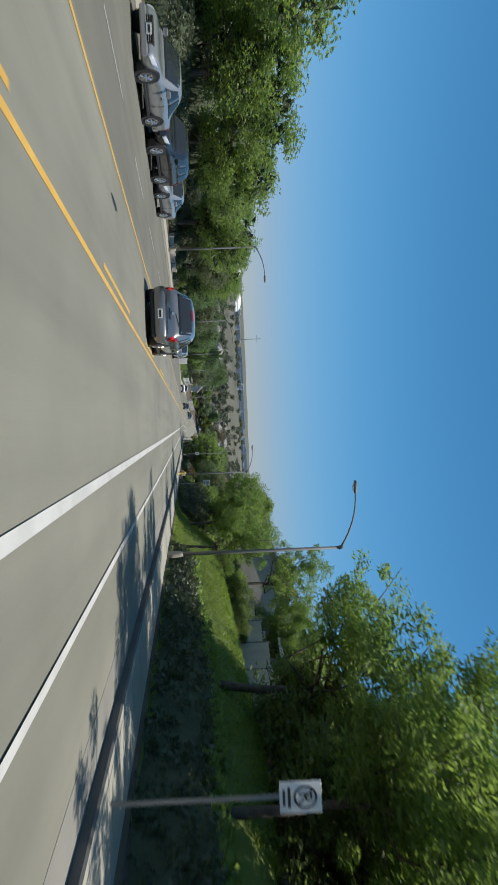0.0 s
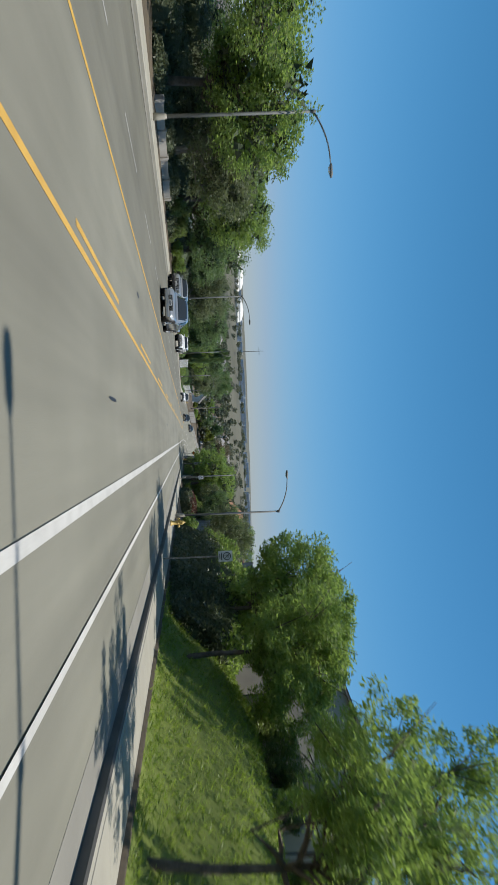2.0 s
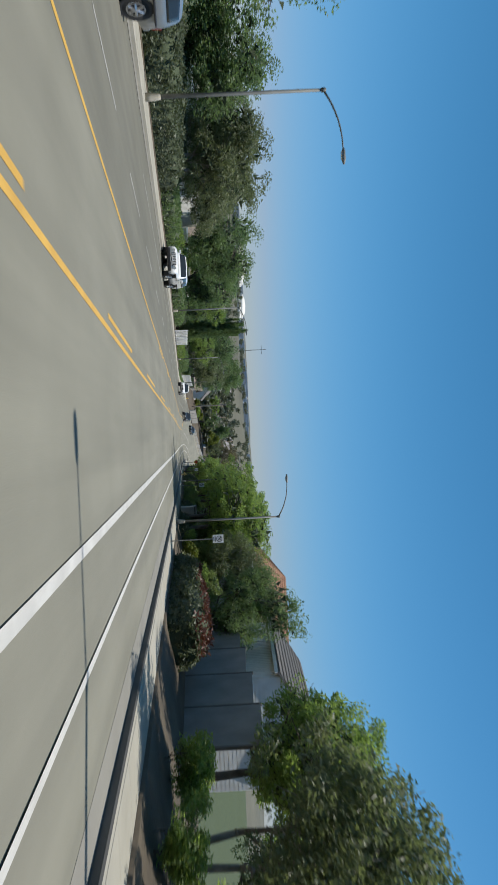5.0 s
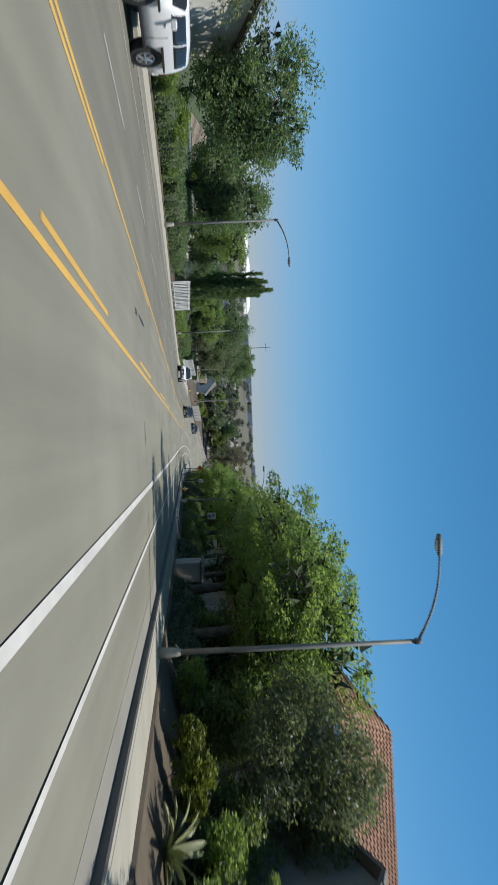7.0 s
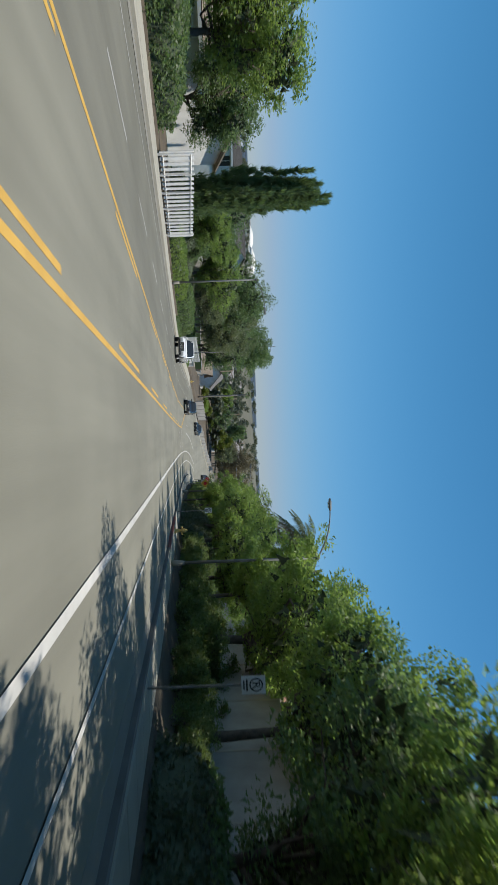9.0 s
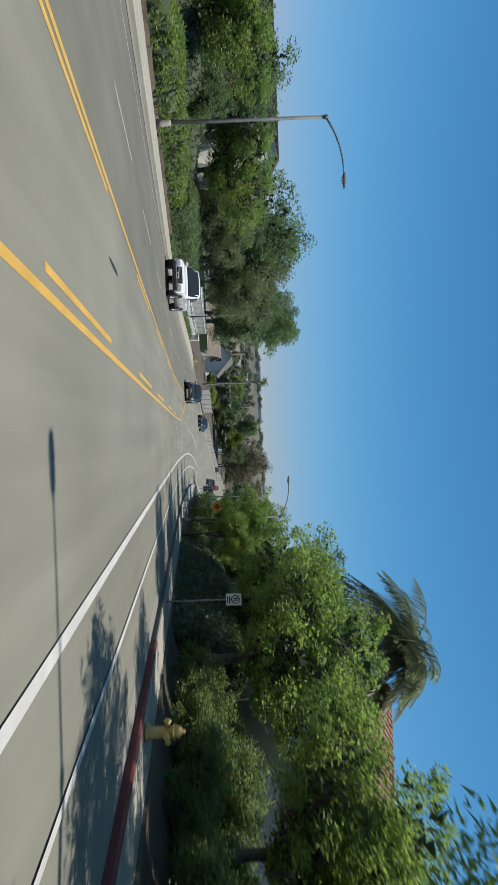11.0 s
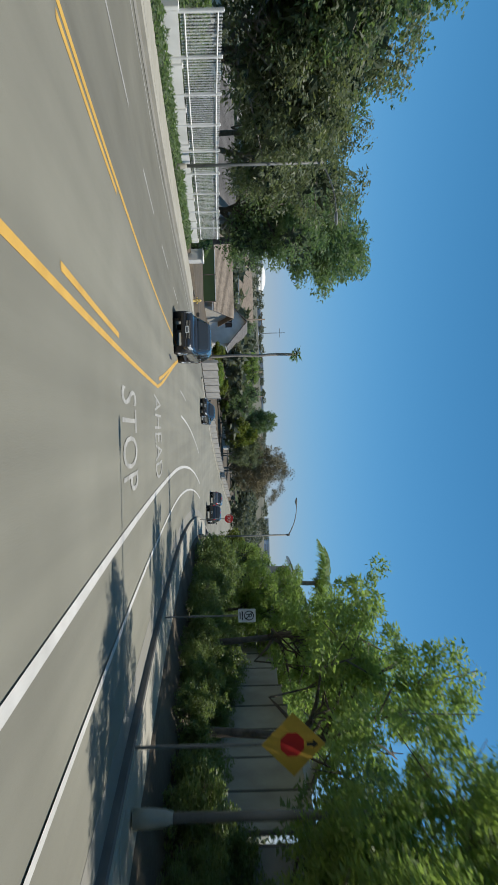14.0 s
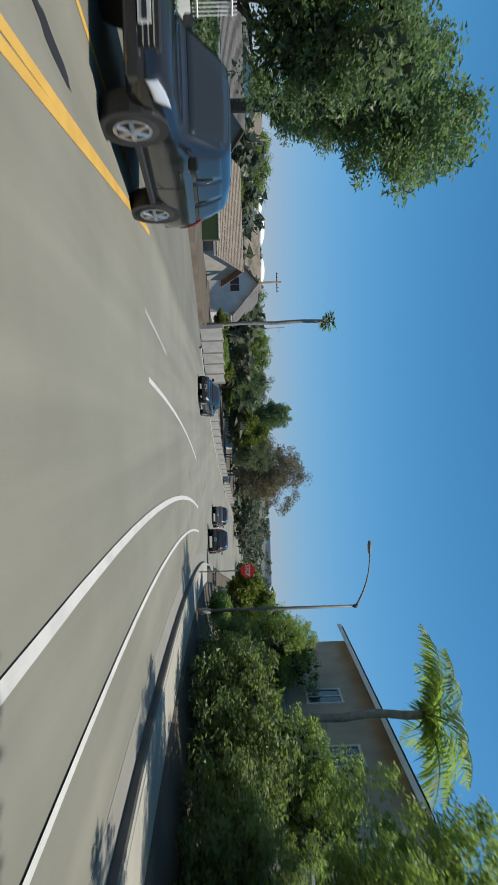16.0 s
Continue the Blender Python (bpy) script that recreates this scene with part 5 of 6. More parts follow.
def utility_pole(x, y, high, arms=1):
    t = thing("utility_pole", "dark wooden utility pole with a crossarm", "utility pole", (x, y, gz(x, y) - 0.2), group="utility poles")
    part("pole", Shape().tube([(0, 0, 0), (0, 0, high)], [0.16, 0.11], 8), M_WOOD, t, "", True)
    for k in range(arms):
        a = part("crossarm", Shape().box(0, 0.14, high - 0.5 - k * 0.9, 2.3, 0.1, 0.12, 0, 0.01), M_WOOD, t)
        for s in (-1.05, -0.6, 0.6, 1.05):
            part("insulator", Shape().tube([(s, 0.14, high - 0.44 - k * 0.9), (s, 0.14, high - 0.28 - k * 0.9)], [0.04, 0.025], 6), M_STEEL, a)


for x, y, hgt in ((-17.5, 268, 8.5), (-12.5, 300, 9), (-9, 330, 9.5), (-44, 290, 9), (-70, 330, 10), (2, 390, 10)):
    utility_pole(x, y, hgt)


# ---- plan of the planting ----
def hedge(x0, x1, y0, y1, high, label, material=M_LEAF_A, density=260, size=(0.13, 0.05), name="hedge", seed=0, wave=0.25, base=None, lean=0.0):
    """A clipped hedge: an uneven body of twigs, toned dark for the shade inside, with leaves all over it. high: height
    above the ground at each end.
    """
    rng = np.random.default_rng(seed + int(abs(y0) * 7))
    t = thing(name, label, "hedge", ((x0 + x1) / 2 + bend((y0 + y1) / 2), (y0 + y1) / 2, gz((x0 + x1) / 2 + bend((y0 + y1) / 2), (y0 + y1) / 2)))
    ox, oy, oz = t.location
    n = max(int((y1 - y0) / 0.8), 2)
    prof = [(0.0, -0.1), (-0.02, 0.35), (0.0, 0.7), (0.12, 0.9), (0.35, 1.0), (0.65, 1.0), (0.88, 0.9), (1.0, 0.7), (1.02, 0.35), (1.0, -0.1)]
    rows = []
    for i in range(n + 1):
        k = i / n
        y = y0 + (y1 - y0) * k
        h = np.interp(k, np.linspace(0, 1, len(high)), high)
        end = min(k, 1 - k) * n
        pinch = 1 if end >= 1 else 0.8
        g = gz(x0 + 0.3 + bend(y), y) if base is None else zr(y) + base
        row = []
        for u, v in prof:
            wob = wave * (noise.noise((y * 0.7, v * 2.5, seed + u)) + 0.5 * noise.noise((y * 1.9, v * 5, seed + u + 7)))
            row.append(((x0 + (x1 - x0) * (0.5 + (u - 0.5) * pinch)) + bend(y) + wob + lean * v * h - ox, y - oy, g + v * h * pinch + (wob if v > 0.5 else 0) - oz))
        rows.append(row)
    core = Shape().strip(rows)
    m = len(prof)
    core.f += [tuple(range(m)), tuple(range(n * m, n * m + m))]
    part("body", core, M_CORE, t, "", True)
    P = np.array(rows)
    cents, crest = [], []
    seg = np.array([abs(prof[k + 1][0] - prof[k][0]) * (x1 - x0) + abs(prof[k + 1][1] - prof[k][1]) * float(np.mean(high)) for k in range(m - 1)])
    seg = seg / seg.sum()
    area = (y1 - y0) * (2 * np.mean(high) + (x1 - x0))
    for _ in range(int(area * density / 12)):
        i, j = rng.integers(0, n), rng.choice(m - 1, p=seg)
        a, b = rng.random(2)
        q = P[i, j] * (1 - a) * (1 - b) + P[i + 1, j] * a * (1 - b) + P[i, j + 1] * (1 - a) * b + P[i + 1, j + 1] * a * b
        (crest if 2 < j < 6 else cents).append(q)
    for row in (P[0], P[-1]):
        for _ in range(int(np.mean(high) * (x1 - x0) * density / 12) + 2):
            q = row[rng.integers(0, m)] * (k := rng.random()) + row[rng.integers(0, m)] * (1 - k)
            cents.append(q)
    # hill side: dark leaves paint the shaded faces, lighter top growth the sun
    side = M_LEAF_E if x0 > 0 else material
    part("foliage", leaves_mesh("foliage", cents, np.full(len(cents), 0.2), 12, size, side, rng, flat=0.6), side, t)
    part("top_growth", leaves_mesh("top_growth", crest, np.full(len(crest), 0.26), 14, (size[0] * 1.15, size[1]), material, rng, flat=0.8), material, t, "growth along the top")
    return t


def grass_bank():
    rng = np.random.default_rng(5)
    cents = []
    while len(cents) < 8200:
        x, y = 5.8 + rng.random() * 4.4, 12 + rng.random() * 36
        cents.append((x, y, gz(x, y) - 0.02))
    me = leaves_mesh("grass", cents, np.full(len(cents), 0.16), 9, (0.14, 0.012), M_BLADE, rng, flat=0.3, droop=-0.75)
    tagged(part("grass", me, M_BLADE), "sunlit bright green grass on the bank", "grass", kind="stuff")


grass_bank()
A = "leafy tree with fresh green feathery leaves on the bank"
# hill side of the road: (kind, x, y, height, turn, width)
RIGHT = [
    ("airy", 7.6, 11.8, 6.9, 20, 1.0), ("open", 7.8, 18.2, 6.6, 140, 1.0), ("airy", 13.6, 24.0, 6.6, 40, 0.9), ("dense", 13.4, 28.0, 5.6, 90, 0.7), ("airy", 13.8, 31.6, 5.8, 160, 0.75), ("airy", 13.4, 36.6, 6.2, 260, 0.75), ("broad", 13.2, 19.4, 5.8, 10, 0.8), ("dense", 9.8, 16.5, 5.0, 70, 0.7), ("airy", 10.9, 14.5, 6.6, 210, 1.0), ("open", 8.6, 5.5, 6.5, 300, 1.0), ("broad", 13.8, 22.0, 4.0, 60, 1.0), ("dense", 16.5, 48.5, 7.6, 10, 0.62),
    ("broad", 13.8, 34.6, 5.2, 200, 0.6), ("open", 10.6, 39.8, 7.4, 33, 0.75), ("open", 6.4, 32.5, 5.3, 140, 0.8), ("airy", 7.0, 42.9, 5.4, 80, 1.0), ("airy", 7.0, 48.4, 7.1, 310, 0.9), ("open", 9.3, 54.4, 7.4, 250, 0.6),
    ("dense", 17, 84, 7.4, 0, 0.6), ("dense", 8.5, 92.6, 6.0, 150, 0.75), ("broad", 6.4, 108.8, 7.0, 10, 1.1), ("willow", 8.9, 103.5, 5.0, 30, 1.0), ("willow", 8.2, 73.5, 5.4, 80, 0.95), ("broad", 9.5, 79, 6.2, 20, 0.8),
    ("broad", 6.3, 115.0, 7.5, 0, 1.12), ("broad", 7.2, 121.5, 7.8, 100, 0.92), ("dense", 7.6, 125.5, 7.4, 210, 1.0), ("broad", 8.0, 131.5, 8.6, 70, 0.72),
    ("broad", 7.4, 138.5, 8.0, 170, 0.98), ("airy", 7.4, 145.5, 7.4, 40, 1.0), ("broad", 7.8, 151.5, 5.6, 90, 1.0), ("broad", 6.9, 160.5, 7.2, 130, 1.0), ("broad", 6.9, 168.5, 8.0, 200, 1.0), ("broad", 10.9, 175.0, 7.4, 320, 1.0), ("dense", 10.8, 187.6, 8.8, 20, 0.85), ("airy", 8.8, 173.5, 8.4, 240, 0.8), ("broad", 8.3, 184.6, 4.6, 140, 0.8), ("airy", 5.9, 182.5, 6.5, 40, 0.85),
    ("open", 7.4, 191.0, 8.4, 80, 0.85), ("open", 7.4, 198.2, 8.6, 250, 0.85), ("airy", 8.1, 205.0, 5.7, 10, 0.9), ("broad", 9.6, 211.5, 4.4, 60, 0.9), ("broad", 9.8, 223.0, 5.2, 20, 0.8), ("airy", 11.6, 203.5, 5.6, 300, 0.9), ("bloom", 8.6, 180.2, 5.3, 0, 0.62), ("dense", 12.2, 182.5, 8.2, 100, 0.9), ("yellow", 10.0, 220, 3.6, 60, 1.0),
    ("broad", 14.6, 238, 6.8, 60, 0.75), ("yellow", 13.8, 246, 5.6, 0, 1.0), ("broad", 21, 268, 6.4, 90, 1.0), ("bare", 7.2, 302, 16.4, 20, 0.85), ("yellow", 0.0, 290, 8.0, 10, 0.7), ("dense_far", -6.5, 286, 8.2, 50, 0.8), ("broad_far", -12.5, 292, 8.4, 80, 0.8), ("dense_far", -18, 285, 7.6, 10, 0.9), ("tall", -2.4, 297, 12.5, 10, 0.7), ("broad_far", -25, 288, 4.6, 200, 1.0), ("broad_far", -31, 276, 4.8, 20, 1.0), ("dense_far", -38, 286, 5.6, 60, 1.1), ("broad_far", -45, 300, 10, 10, 1.1), ("willow_far", -35, 268, 4.4, 10, 1.0), ("dense_far", -52, 290, 9.0, 100, 1.1), ("willow_far", 3.6, 293, 8.6, 120, 0.7),
]
for key, x, y, h, turn, wide in RIGHT:
    plant_tree(KINDS[key], x, y, h, turn, wide=wide, sink=0.1)
# far side of the road
LEFT = [
    ("broad", -18.5, 8, 9.0, 0, 1.0), ("broad", -18.0, 22, 8.8, 50, 1.0), ("broad", -17.0, 31, 7.6, 120, 1.05), ("broad", -17.2, 38.5, 7.5, 200, 1.05), ("broad", -18.2, 45, 7.0, 15, 1.05),
    ("broad", -17.0, 53, 7.7, 260, 1.05), ("willow", -16.8, 60, 7.3, 90, 1.1), ("broad", -17.0, 68, 7.9, 160, 1.05), ("dense", -18.6, 75, 8.2, 30, 1.1), ("dense", -17.6, 82, 7.4, 130, 1.0), ("dense", -20, 92, 6.6, 250, 1.0),
    ("willow", -17.8, 99, 7.0, 180, 1.0), ("willow", -19.5, 108.5, 6.6, 40, 1.0), ("dense", -18.4, 118.6, 8.8, 300, 0.95), ("dense", -18.4, 130.5, 8.5, 0, 1.0), ("broad", -18.2, 139.8, 7.0, 90, 1.0), ("dense", -19.4, 147, 6.4, 30, 0.9),
    ("broad", -18.6, 166, 5.4, 130, 1.0), ("dense", -19.5, 172, 4.0, 220, 1.0), ("broad", -19, 181, 7.4, 10, 1.0), ("willow", -18.5, 190, 7.4, 100, 1.0), ("dense", -21, 199, 13.2, 240, 0.8),
    ("willow", -18.0, 202, 10.8, 60, 1.0), ("dense", -20.5, 207, 12.6, 100, 0.75), ("willow", -19.0, 212, 11.6, 150, 0.95), ("dense", -16.6, 218.5, 11.4, 20, 0.8), ("tall", -17.2, 227.5, 16.6, 190, 1.0), ("tall", -22, 236, 14.0, 20, 0.8),
    ("dense", -22, 15, 9, 40, 1.1), ("dense", -23, 30, 8.4, 80, 1.1), ("dense", -23, 62, 7.4, 10, 1.1), ("broad", -24, 84, 7.0, 70, 1.0), ("willow", -22.5, 106, 6.6, 20, 1.0), ("broad", -24, 142, 5.2, 0, 1.1), ("dense", -22.5, 177, 8.0, 60, 1.0), ("dense", -25, 200, 9.0, 0, 1.0),
]
for key, x, y, h, turn, wide in LEFT:
    plant_tree(KINDS[key + "_far" if key in ("broad", "dense", "willow") else key], x, y, h, turn, wide=wide, sink=0.1)

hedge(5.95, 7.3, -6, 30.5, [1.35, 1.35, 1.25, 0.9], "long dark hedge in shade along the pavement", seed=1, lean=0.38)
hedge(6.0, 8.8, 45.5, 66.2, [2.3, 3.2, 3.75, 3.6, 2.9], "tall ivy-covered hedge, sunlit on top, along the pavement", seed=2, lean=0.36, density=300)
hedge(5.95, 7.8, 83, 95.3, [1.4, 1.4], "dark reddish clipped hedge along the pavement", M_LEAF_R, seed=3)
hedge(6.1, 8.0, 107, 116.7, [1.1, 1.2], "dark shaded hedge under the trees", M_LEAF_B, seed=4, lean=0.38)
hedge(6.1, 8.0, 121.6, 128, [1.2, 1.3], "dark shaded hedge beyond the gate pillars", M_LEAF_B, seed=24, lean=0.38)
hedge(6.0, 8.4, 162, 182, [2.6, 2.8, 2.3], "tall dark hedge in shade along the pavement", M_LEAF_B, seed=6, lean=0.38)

pavement(4.44, 5.78, -6, 240, "pale concrete pavement beside the kerb")
pavement(-14.5, -12.76, -6, 222, "concrete pavement on the far side")

hedge(-13.9, -13.25, 178, 214, [0.8, 0.9], "low clipped hedge before the white wall", M_LEAF_B, seed=11, wave=0.1)
hedge(-40, -38.6, 246, 262, [1.6, 1.6], "dark hedge on the side street", M_LEAF_B, seed=12)
hedge(-17.5, -15.2, 124, 142, [1.1, 1.3, 1.0], "dark green shrubs along the far pavement", M_LEAF_B, seed=13)
hedge(-16.6, -15.2, 158, 177, [0.9, 1.0, 0.9], "clipped green hedge along the far pavement", seed=14)
hedge(-17.6, -15.4, 178, 193, [1.5, 1.9, 1.4], "dark green shrubs under the trees", M_LEAF_B, seed=19)
hedge(-17.6, -15.6, 193, 222, [1.3, 1.6, 1.2], "dark green shrubs behind the white railing", M_LEAF_B, seed=20)
# the M_LEAF_E plants here have the deep tree shade painted in
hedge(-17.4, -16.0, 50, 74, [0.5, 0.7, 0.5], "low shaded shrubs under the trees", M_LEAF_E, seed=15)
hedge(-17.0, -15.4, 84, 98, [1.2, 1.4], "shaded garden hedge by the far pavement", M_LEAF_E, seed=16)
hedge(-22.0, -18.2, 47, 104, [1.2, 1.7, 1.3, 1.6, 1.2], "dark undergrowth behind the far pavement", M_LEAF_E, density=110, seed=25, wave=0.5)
# added screen whose dark leaves fill in the deep shade behind the trunks
hedge(-22.5, -20.6, 22, 80, [2.4, 3.0, 2.6, 3.0, 2.4], "tall added screen of shrubs, dark to stand for shade behind the street trees", M_LEAF_E, density=80, seed=31, wave=0.5)
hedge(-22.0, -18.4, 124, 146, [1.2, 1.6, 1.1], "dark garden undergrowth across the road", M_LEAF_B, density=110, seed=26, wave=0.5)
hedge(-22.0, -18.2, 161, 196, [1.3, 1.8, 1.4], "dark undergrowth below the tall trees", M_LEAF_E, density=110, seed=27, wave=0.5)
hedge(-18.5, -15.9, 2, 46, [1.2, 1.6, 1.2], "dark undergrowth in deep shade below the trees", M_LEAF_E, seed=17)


def long_fence_hedge():
    """The dark screen that lines the far edge of the side street."""
    t = thing("screen_fence", "dark green screened fence with a white base rail", "fence", (-15.5, 244.2, zr(244.2) + 0.1))
    for i in range(9):
        part("panel", Shape().box(-1.5 - i * 3, 0, 0.95, 2.9, 0.06, 1.5, 0, 0.01), M_LEAF_B, t)
        part("post", Shape().box(-i * 3, 0, 0.95, 0.1, 0.1, 1.75, 0, 0.01), M_WOOD, t)
    part("base_rail", Shape().box(-13.5, -0.06, 0.1, 27, 0.25, 0.2, 0, 0.02), M_TRIM, t, "white base rail")
    part("top_rail", Shape().box(-13.5, 0, 1.75, 27, 0.1, 0.08, 0, 0.01), M_TRIM, t, "pale top rail")


long_fence_hedge()


# ---- palms and cypresses ----
def palm(label, x, y, high, fronds, length, girth, material, seed, fan=False):
    rng = np.random.default_rng(seed)
    t = thing("palm_tree", label, "palm", (x, y, gz(x, y) - 0.2))
    n = 14
    part("trunk", Shape().tube([(0.05 * math.sin(i), 0.05 * math.cos(i * 1.7), high * i / n) for i in range(n + 1)], [girth * (1.35 if i == 0 else 1.0 + 0.06 * (i % 2)) for i in range(n + 1)], 9), M_PALEBARK, t, "", True)
    top = np.array([0, 0, high])
    for k in range(fronds):
        a = 2.399 * k + rng.normal() * 0.2
        el = rng.uniform(-0.8, 1.2) if fronds > 40 else rng.uniform(-0.5, 1.2) if fronds > 12 else rng.uniform(0.35, 1.25)
        L = length * rng.uniform(0.8, 1.1)
        out, s = np.array([math.cos(a), math.sin(a), 0]), Shape()
        across = np.array([-math.sin(a), math.cos(a), 0])
        m = 9
        spine = []
        for i in range(m + 1):
            u = i / m
            spine.append(top + out * L * u * math.cos(el * (1 - u * 0.4)) + np.array([0, 0, 1]) * (L * u * math.sin(el) - L * 0.75 * u * u * (0.35 if fan else 1)))
        s.tube([tuple(q) for q in spine], [0.035 * (1 - i / (m + 1)) + 0.006 for i in range(m + 1)], 4, False)
        for i in range(1, 46 if not fan else 22):
            u = i / 46 if not fan else 0.55
            j = min(int(u * m), m - 1)
            base = spine[j] + (spine[j + 1] - spine[j]) * (u * m - j)
            d = (spine[j + 1] - spine[j]) / np.linalg.norm(spine[j + 1] - spine[j])
            for side in (-1, 1):
                if fan:
                    w = (i / 22 - 0.5) * 2.6
                    dirn = d * math.cos(w) + across * math.sin(w)
                    ll = L * 0.5
                else:
                    dirn = d * 0.55 + across * side * 0.85 + np.array([0, 0, -0.35 + rng.normal() * 0.15])
                    ll = L * 0.27 * math.sin(math.pi * min(u * 0.86 + 0.14, 1)) + 0.08
                dirn = dirn / np.linalg.norm(dirn)
                wd = np.cross(dirn, [0, 0, 1]) * (0.036 if fronds > 12 else 0.05) + np.array([0, 0, 0.004])
                tip = base + dirn * ll + np.array([0, 0, -0.25 * ll])
                midp = base + dirn * ll * 0.5
                s.add([base, midp + wd, tip, midp - wd], [(0, 1, 2, 3)])
                if fan:
                    break
        old = fronds > 40 and el < 0.0
        part("frond", s, M_LEAF_DRY if old else material, t, "brown drooping frond" if old else "", False, False)
    return t


palm("feathery queen palm behind the hedge", 9.3, 168.0, 10.2, 58, 3.9, 0.17, M_LEAF_C, 3)
palm("tall slender fan palm beyond the side street", -10.4, 253.4, 11.6, 26, 1.1, 0.17, M_LEAF_B, 4, True)
palm("young feathery palm above the shrubs", 9.9, 217.2, 8.1, 12, 4.4, 0.15, M_LEAF_A, 5)
palm("feathery palm among the trees", 9.4, 204.0, 6.4, 10, 2.2, 0.12, M_LEAF_A, 6)
palm("feathery palm beside a house", 13.0, 26.0, 5.6, 10, 2.0, 0.14, M_LEAF_C, 7)


def cypress(x, y, high, radius, seed):
    rng = np.random.default_rng(seed)
    t = thing("cypress_tree", "narrow dark columnar cypress with pointed tips", "tree", (x, y, gz(x, y) - 0.1), group="cypresses")
    part("trunk", Shape().tube([(0, 0, 0), (0, 0, high * 0.6)], [0.16, 0.06], 7), M_BARK, t, "", True)
    cents, spr = [], []
    tips = [(rng.normal() * radius * 0.45, rng.normal() * radius * 0.45, high * rng.uniform(0.82, 1.0)) for _ in range(6)] + [(0, 0, high)]
    for tx, ty, th in tips:
        for u in np.linspace(0.04, 1, 46):
            w = radius * 0.5 * (min(u * 5, 1) * (1 - u) ** 0.75)
            a = rng.random() * 6.283
            cents.append((tx * min(u * 2, 1) + w * math.cos(a) * 0.8, ty * min(u * 2, 1) + w * math.sin(a) * 0.8, 0.3 + u * (th - 0.3)))
            spr.append(0.07 + w * 0.5)
    part("crown", leaves_mesh("crown", cents, spr, 70, (0.36, 0.03), M_LEAF_B, rng, flat=1.0, droop=-3.0), M_LEAF_B, t)


cypress(-15.9, 152.2, 10.2, 1.0, 1)
cypress(-16.4, 154.6, 10.6, 1.0, 2)
cypress(-16.9, 152.9, 9.8, 0.95, 3)

# garden shrubs: kind, x, y, height, width
for key, x, y, h, w in (("shrub", 7.6, 96.8, 1.1, 1.0), ("yellow", 7.0, 100.2, 1.3, 1.1), ("shrub", 8.4, 99.6, 1.6, 1.2), ("yellow", 6.9, 102.0, 1.1, 1.1), ("shrub", 6.7, 105.2, 1.3, 1.0), ("shrub", 7.0, 69.4, 1.5, 1.0), ("shrub", 6.7, 71.8, 1.2, 1.0), ("shrub", 7.3, 75.5, 1.4, 1.1), 
                         ("shrub", -16.0, 108, 1.6, 1.1), ("shrub", -15.6, 112.5, 1.3, 1.0), ("shrub", -16.4, 117, 1.9, 1.1), ("shrub", -15.8, 121, 1.2, 1.0), ("shrub", -15.9, 77, 1.4, 1.1), ("shrub", -16.1, 81.5, 1.5, 1.0), ("shrub", 9.2, 229.5, 1.4, 1.1), ("shrub", 10.5, 233, 1.7, 1.2), ("yellow", -11.8, 262, 2.4, 1.4), ("yellow", -8.6, 276, 2.6, 1.5), ("shrub", -9.6, 268, 2.2, 1.5), ("shrub", -6.0, 288, 2.6, 1.5)):
    plant_tree(KINDS[key], x, y, h, x * 40 + y * 13, wide=w, sink=0.05, name="shrub")
hedge(-18.0, -15.4, 99, 123, [1.0, 0.8, 1.1], "low dark planting along the far pavement", M_LEAF_B, seed=18)

for x, y, h in ((-16.4, 67.0, 1.5), (-16.6, 69.8, 1.9), (-16.2, 72.6, 1.6)):
    plant_tree(KINDS["bush"], x, y, h, y * 31, "pale rounded garden bush in tree shade", sink=0.1, name="bush")

# rows of full bushes along the hill-side pavement
rb = random.Random(3)
for x, y, h in ((8.0, 105.6, 2.6), (8.3, 109.0, 2.8), (7.7, 111.6, 2.5), (8.6, 101.6, 2.3), (9.0, 97.6, 2.2), (8.2, 114.4, 2.4)):
    plant_tree(KINDS["bush"], x, y, h, x * 70, wide=1.15, sink=0.1, name="bush")
for x, y, h in ((8.2, 50.4, 3.2), (8.1, 53.0, 3.3), (8.0, 55.6, 3.3), (8.3, 58.4, 3.3), (8.2, 61.0, 3.3), (8.4, 63.6, 3.2), (8.3, 66.0, 3.0)):
    plant_tree(KINDS["shrub"], x, y, h, y * 50, wide=0.85, sink=0.1, name="shrub")
for k in range(9):
    plant_tree(KINDS["bush"], 9.9 + 0.25 * (k % 3), 28.8 + k * 2.1 + 0.6 * (k % 2), 1.0 + 0.25 * (k % 4), k * 51, wide=1.0, sink=0.1, name="bush")
for k in range(8):
    plant_tree(KINDS["bush"], 9.3 + 0.5 * (k % 2), 3 + k * 2.6, 2.7 + 0.4 * (k % 3), k * 77, wide=1.15, sink=0.1, name="bush")
for y0, y1, hh in ((128.5, 136, 1.3), (137, 160.5, 1.7), (184, 197, 1.3), (197, 206, 1.7), (206, 221, 2.5)):
    y = y0
    while y < y1:
        h = hh * rb.uniform(0.75, 1.15)
        x = 7.1 + rb.uniform(-0.25, 0.3) + bend(y)
        plant_tree(KINDS["bush"], x, y, h, rb.uniform(0, 360), wide=rb.uniform(0.95, 1.2), sink=0.1, name="bush")
        if rb.random() < 0.6:
            plant_tree(KINDS["bush"], x + 1.9, y + 0.8, h * 1.15, rb.uniform(0, 360), wide=1.0, sink=0.1, name="bush")
        y += rb.uniform(1.5, 2.1) * hh / 2.3


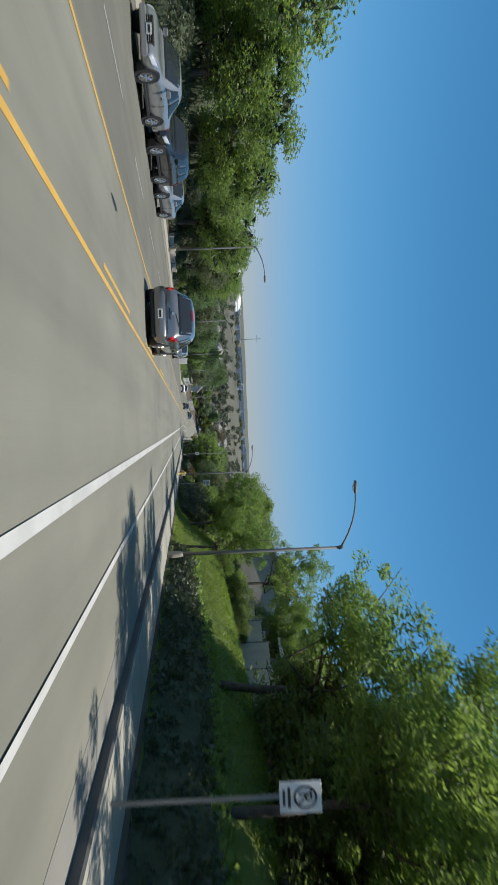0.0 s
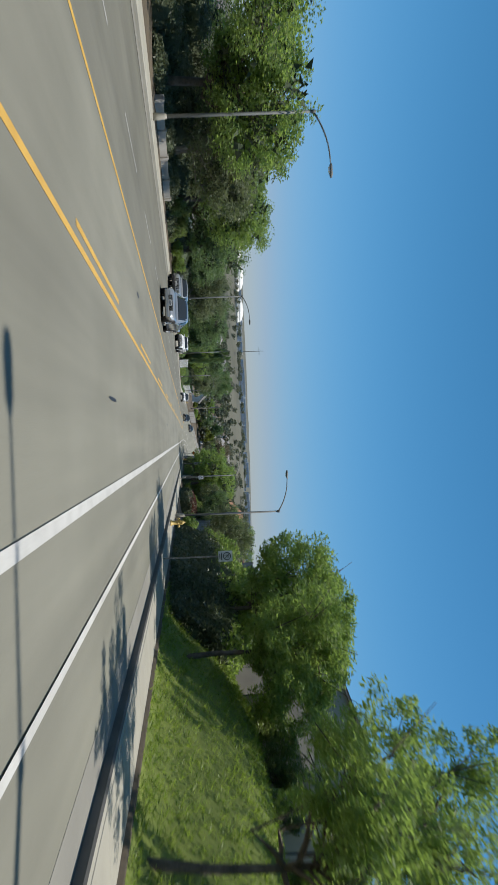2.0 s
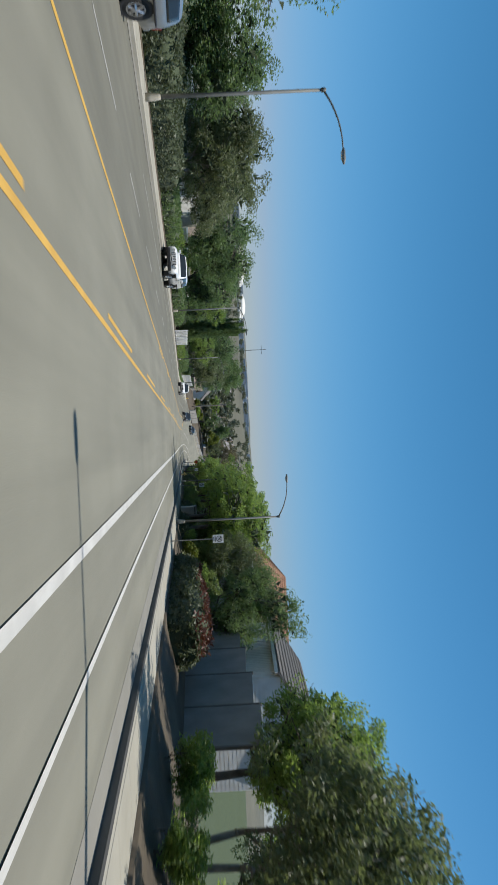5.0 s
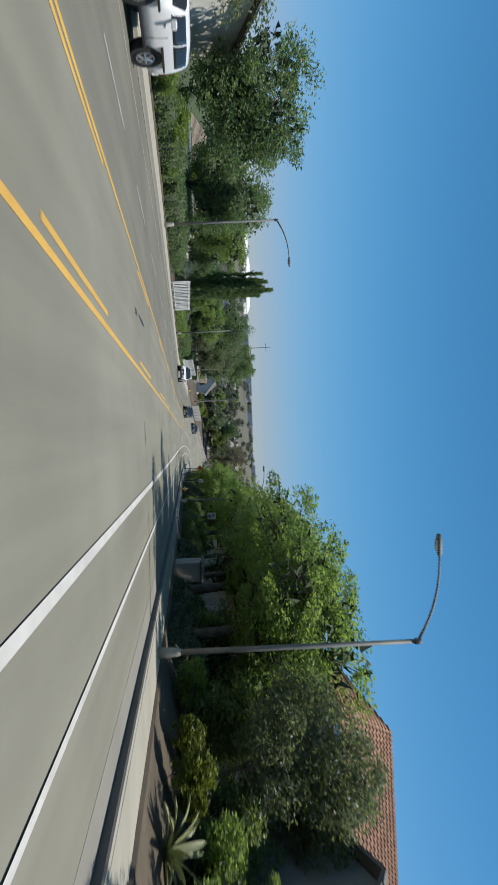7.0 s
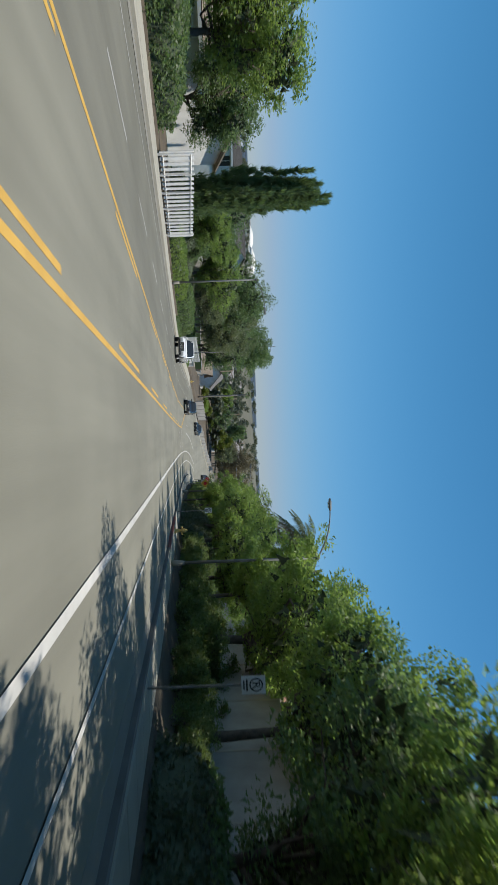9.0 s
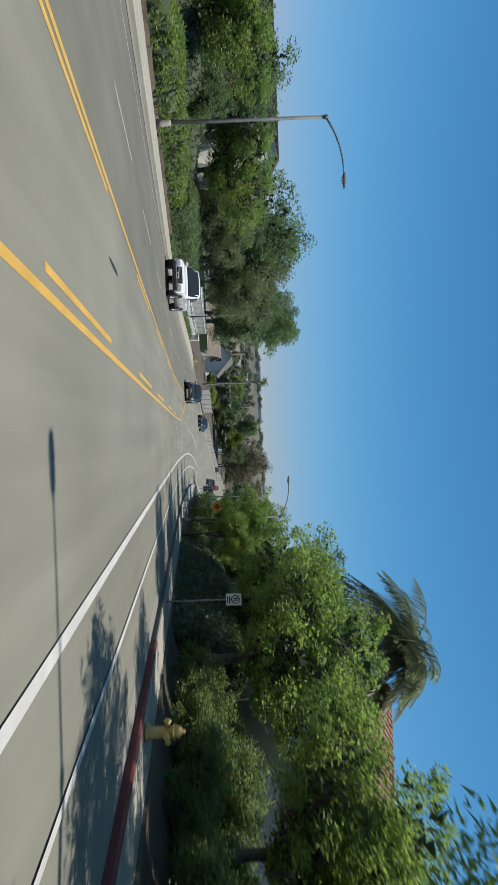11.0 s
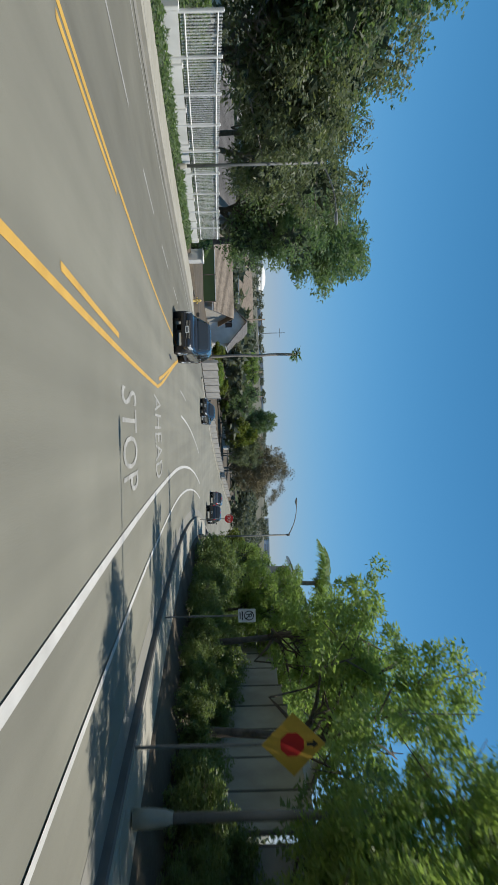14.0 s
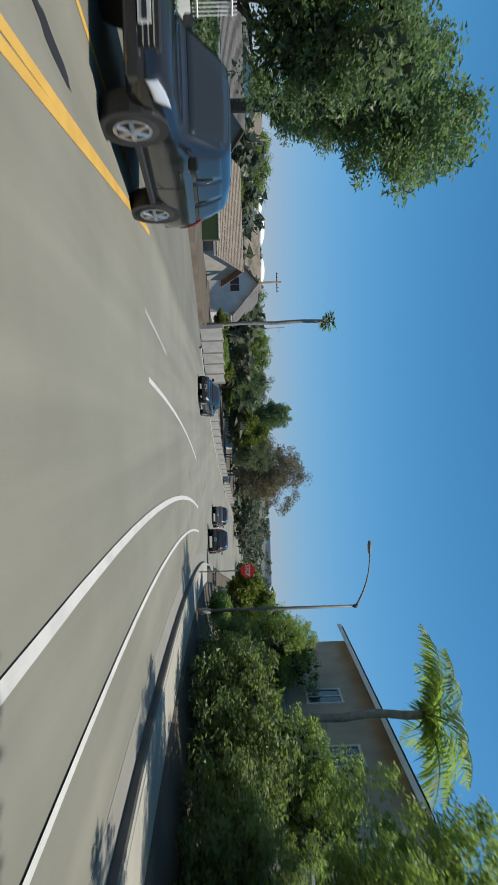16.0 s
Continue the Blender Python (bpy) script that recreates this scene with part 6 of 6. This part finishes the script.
def agave(x, y, size, seed):
    """A rosette of long curved blades."""
    r = random.Random(seed)
    t = thing("agave", "pale green agave rosette of long curved blades", "agave", (x, y, gz(x, y)))
    for k in range(18):
        a, el = 2.399 * k, r.uniform(0.35, 1.25)
        L = size * r.uniform(0.8, 1.1)
        rows = []
        for i in range(6):
            u = i / 5
            rad, z = L * u * math.cos(el), L * u * math.sin(el) - 0.35 * L * u * u
            w = 0.075 * size * (1 - u) ** 0.6 * (0.6 + u)
            cx, sx = math.cos(a), math.sin(a)
            rows.append([(rad * cx - w * sx, rad * sx + w * cx, z + 0.02), (rad * cx, rad * sx, z - 0.015), (rad * cx + w * sx, rad * sx - w * cx, z + 0.02)])
        part("blade", Shape().strip(rows), M_AGAVE, t, "", True, False)


M_AGAVE = leaf_mat("agave_leaf", (0.13, 0.16, 0.07), (0.24, 0.26, 0.13), (0.1, 0.13, 0.04), 0.15)
for x, y, sz, k in ((7.2, 98.2, 1.5, 1), (8.0, 96.2, 1.3, 2), (7.6, 104.6, 1.2, 3)):
    agave(x, y, sz, k)


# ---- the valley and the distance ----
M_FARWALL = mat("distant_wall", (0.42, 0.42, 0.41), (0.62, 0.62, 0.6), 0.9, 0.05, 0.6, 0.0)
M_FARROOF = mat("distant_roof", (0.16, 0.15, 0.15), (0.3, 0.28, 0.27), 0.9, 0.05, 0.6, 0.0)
# pale blue-grey stands in for the haze over the far buildings
M_FARCITY = mat("hazed_city", (0.3, 0.34, 0.4), (0.55, 0.58, 0.62), 0.9, 0.02, 0.2, 0.0)
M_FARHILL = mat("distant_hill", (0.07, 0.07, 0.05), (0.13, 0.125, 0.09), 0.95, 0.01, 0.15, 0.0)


def ground_at(x, y):
    u = x - bend(y)
    rough = min(abs(u) / 200, 1) * 1.5 * noise.noise((x / 40, y / 40, 0.3))
    far = 0.0 if y < 380 else 6 * noise.noise((x / 260, y / 200, 2.1)) * min((y - 380) / 200, 1)
    return gz(x, y) + rough + far


rf = random.Random(11)


def far_house():
    t = thing("house", "distant pale house among trees", "house", (0, 0, 0), group="valley houses")
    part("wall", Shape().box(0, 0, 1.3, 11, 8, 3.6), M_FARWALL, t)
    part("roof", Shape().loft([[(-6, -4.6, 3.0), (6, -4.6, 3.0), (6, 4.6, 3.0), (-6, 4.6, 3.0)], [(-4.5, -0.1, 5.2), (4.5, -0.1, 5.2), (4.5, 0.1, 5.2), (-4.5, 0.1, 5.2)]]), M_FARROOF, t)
    for x in (-3.5, 0, 3.5):
        w = part("window", Shape().box(x, -4.0, 1.6, 1.5, 0.14, 1.1), M_GLASS, t)
    return t


first = far_house()
spots = []
for i in range(62):
    y = rf.uniform(285, 560)
    x = rf.uniform(-0.36, 0.28) * (y - 40) - 6
    if abs(x - bend(y) + 4) < 16:
        continue
    spots.append((x, y))
for i, (x, y) in enumerate(spots):
    m = pose(x, y, ground_at(x, y), 0, 0, rf.uniform(-30, 30) + rf.choice([0, 90]))
    if i == 0:
        first.matrix_basis = m
    else:
        copy_thing(first, m)
def far_woods(name, label, n, place, seed, material):
    """Distant trees, far too many to count, as one mesh of leaf clumps."""
    rng = np.random.default_rng(seed)
    cents, spr = [], []
    for i in range(n):
        got = place(i / n, rng)
        if got is None:
            continue
        x, y, z, h, w = got
        for _ in range(17):
            q = rng.normal(size=3)
            q = q / np.linalg.norm(q) * rng.uniform(0.3, 1.0)
            cents.append((x + q[0] * w, y + q[1] * w, z + h * 0.56 + q[2] * h * 0.44))
            spr.append(w * rng.uniform(0.25, 0.4))
    tagged(part(name, leaves_mesh(name, cents, spr, 10, (1.2, 0.45), material, rng), material), label, "trees", kind="stuff")


def near_spot(k, rng):
    y = 268 + 340 * k ** 1.25
    x = rng.uniform(-0.42, 0.36) * (y - 60) - 4
    if -15.5 < x - bend(y) < 7 and y < 340:
        return None
    return x, y, ground_at(x, y), rng.uniform(3.5, 7.5) + (1 if y > 420 else 0), rng.uniform(1.8, 3.4)


def hill_spot(k, rng):
    y = 620 + 280 * k
    x = rng.uniform(-0.45, 0.3) * y
    return x, y, float(np.interp(y, [600, 680, 760, 820, 900], [-24, -12, -2, 2, 1])) - 0.5, rng.uniform(4, 7), rng.uniform(3, 5)


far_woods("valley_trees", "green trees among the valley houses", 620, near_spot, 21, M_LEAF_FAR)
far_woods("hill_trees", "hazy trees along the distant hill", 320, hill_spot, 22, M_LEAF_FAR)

# hill crest and the plain beyond, with its buildings in painted haze tones
rows = []
for y, h in ((600, -24), (680, -12), (760, -2), (820, 2), (900, 1), (1100, 0), (1500, 9), (2600, 32), (4300, 66)):
    rows.append([(x, y, h + 3.5 * noise.noise((x / 120, y / 300, 5)) - 8 * max(0, x / 900) - (0.004 * abs(x))) for x in range(-2400, 2401, 60)])
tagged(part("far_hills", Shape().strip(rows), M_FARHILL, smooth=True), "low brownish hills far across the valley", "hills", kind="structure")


def far_block(x, y, w, d, h, z, label="distant building on the plain, paled by painted haze", material=None):
    t = thing("building", label, "building", (x, y, z), group="distant buildings")
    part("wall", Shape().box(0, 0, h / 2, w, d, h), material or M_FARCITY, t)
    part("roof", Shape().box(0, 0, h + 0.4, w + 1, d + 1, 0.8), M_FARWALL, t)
    for k in range(3):
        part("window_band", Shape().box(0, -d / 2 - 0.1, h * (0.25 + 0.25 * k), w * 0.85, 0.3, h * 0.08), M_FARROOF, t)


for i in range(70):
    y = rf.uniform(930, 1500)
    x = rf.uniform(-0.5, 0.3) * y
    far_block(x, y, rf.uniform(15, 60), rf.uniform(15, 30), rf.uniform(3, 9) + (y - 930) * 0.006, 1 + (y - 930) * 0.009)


def far_dome(x, y, r, h):
    t = thing("storage_tank", "large white domed storage tank in the distance", "storage tank", (x, y, 1))
    part("shell", Shape().tube([(0, 0, 0), (0, 0, h)], r, 24), M_STUCCO_W, t, "", True)
    part("dome", Shape().tube([(0, 0, h), (0, 0, h + r * 0.18), (0, 0, h + r * 0.3), (0, 0, h + r * 0.34)], [r, r * 0.8, r * 0.45, 0.1], 24), M_STUCCO_W, t, "", True)


far_dome(-222, 900, 20, 6)
far_dome(-172, 880, 18, 4.5)
far_dome(-262, 930, 18, 6)
t = thing("radio_mast", "thin distant radio mast with a crossarm", "mast", (-150, 1150, 1))
part("mast", Shape().tube([(0, 0, 0), (0, 0, 48)], [0.8, 0.4], 6), M_STEEL, t)
part("crossarm", Shape().box(0, 0, 40, 14, 0.6, 0.6), M_STEEL, t)

# the patterns that the plants were copied from
for kind in KINDS.values():
    for o in (*kind["ob"].children_recursive, kind["ob"]):
        bpy.data.objects.remove(o)
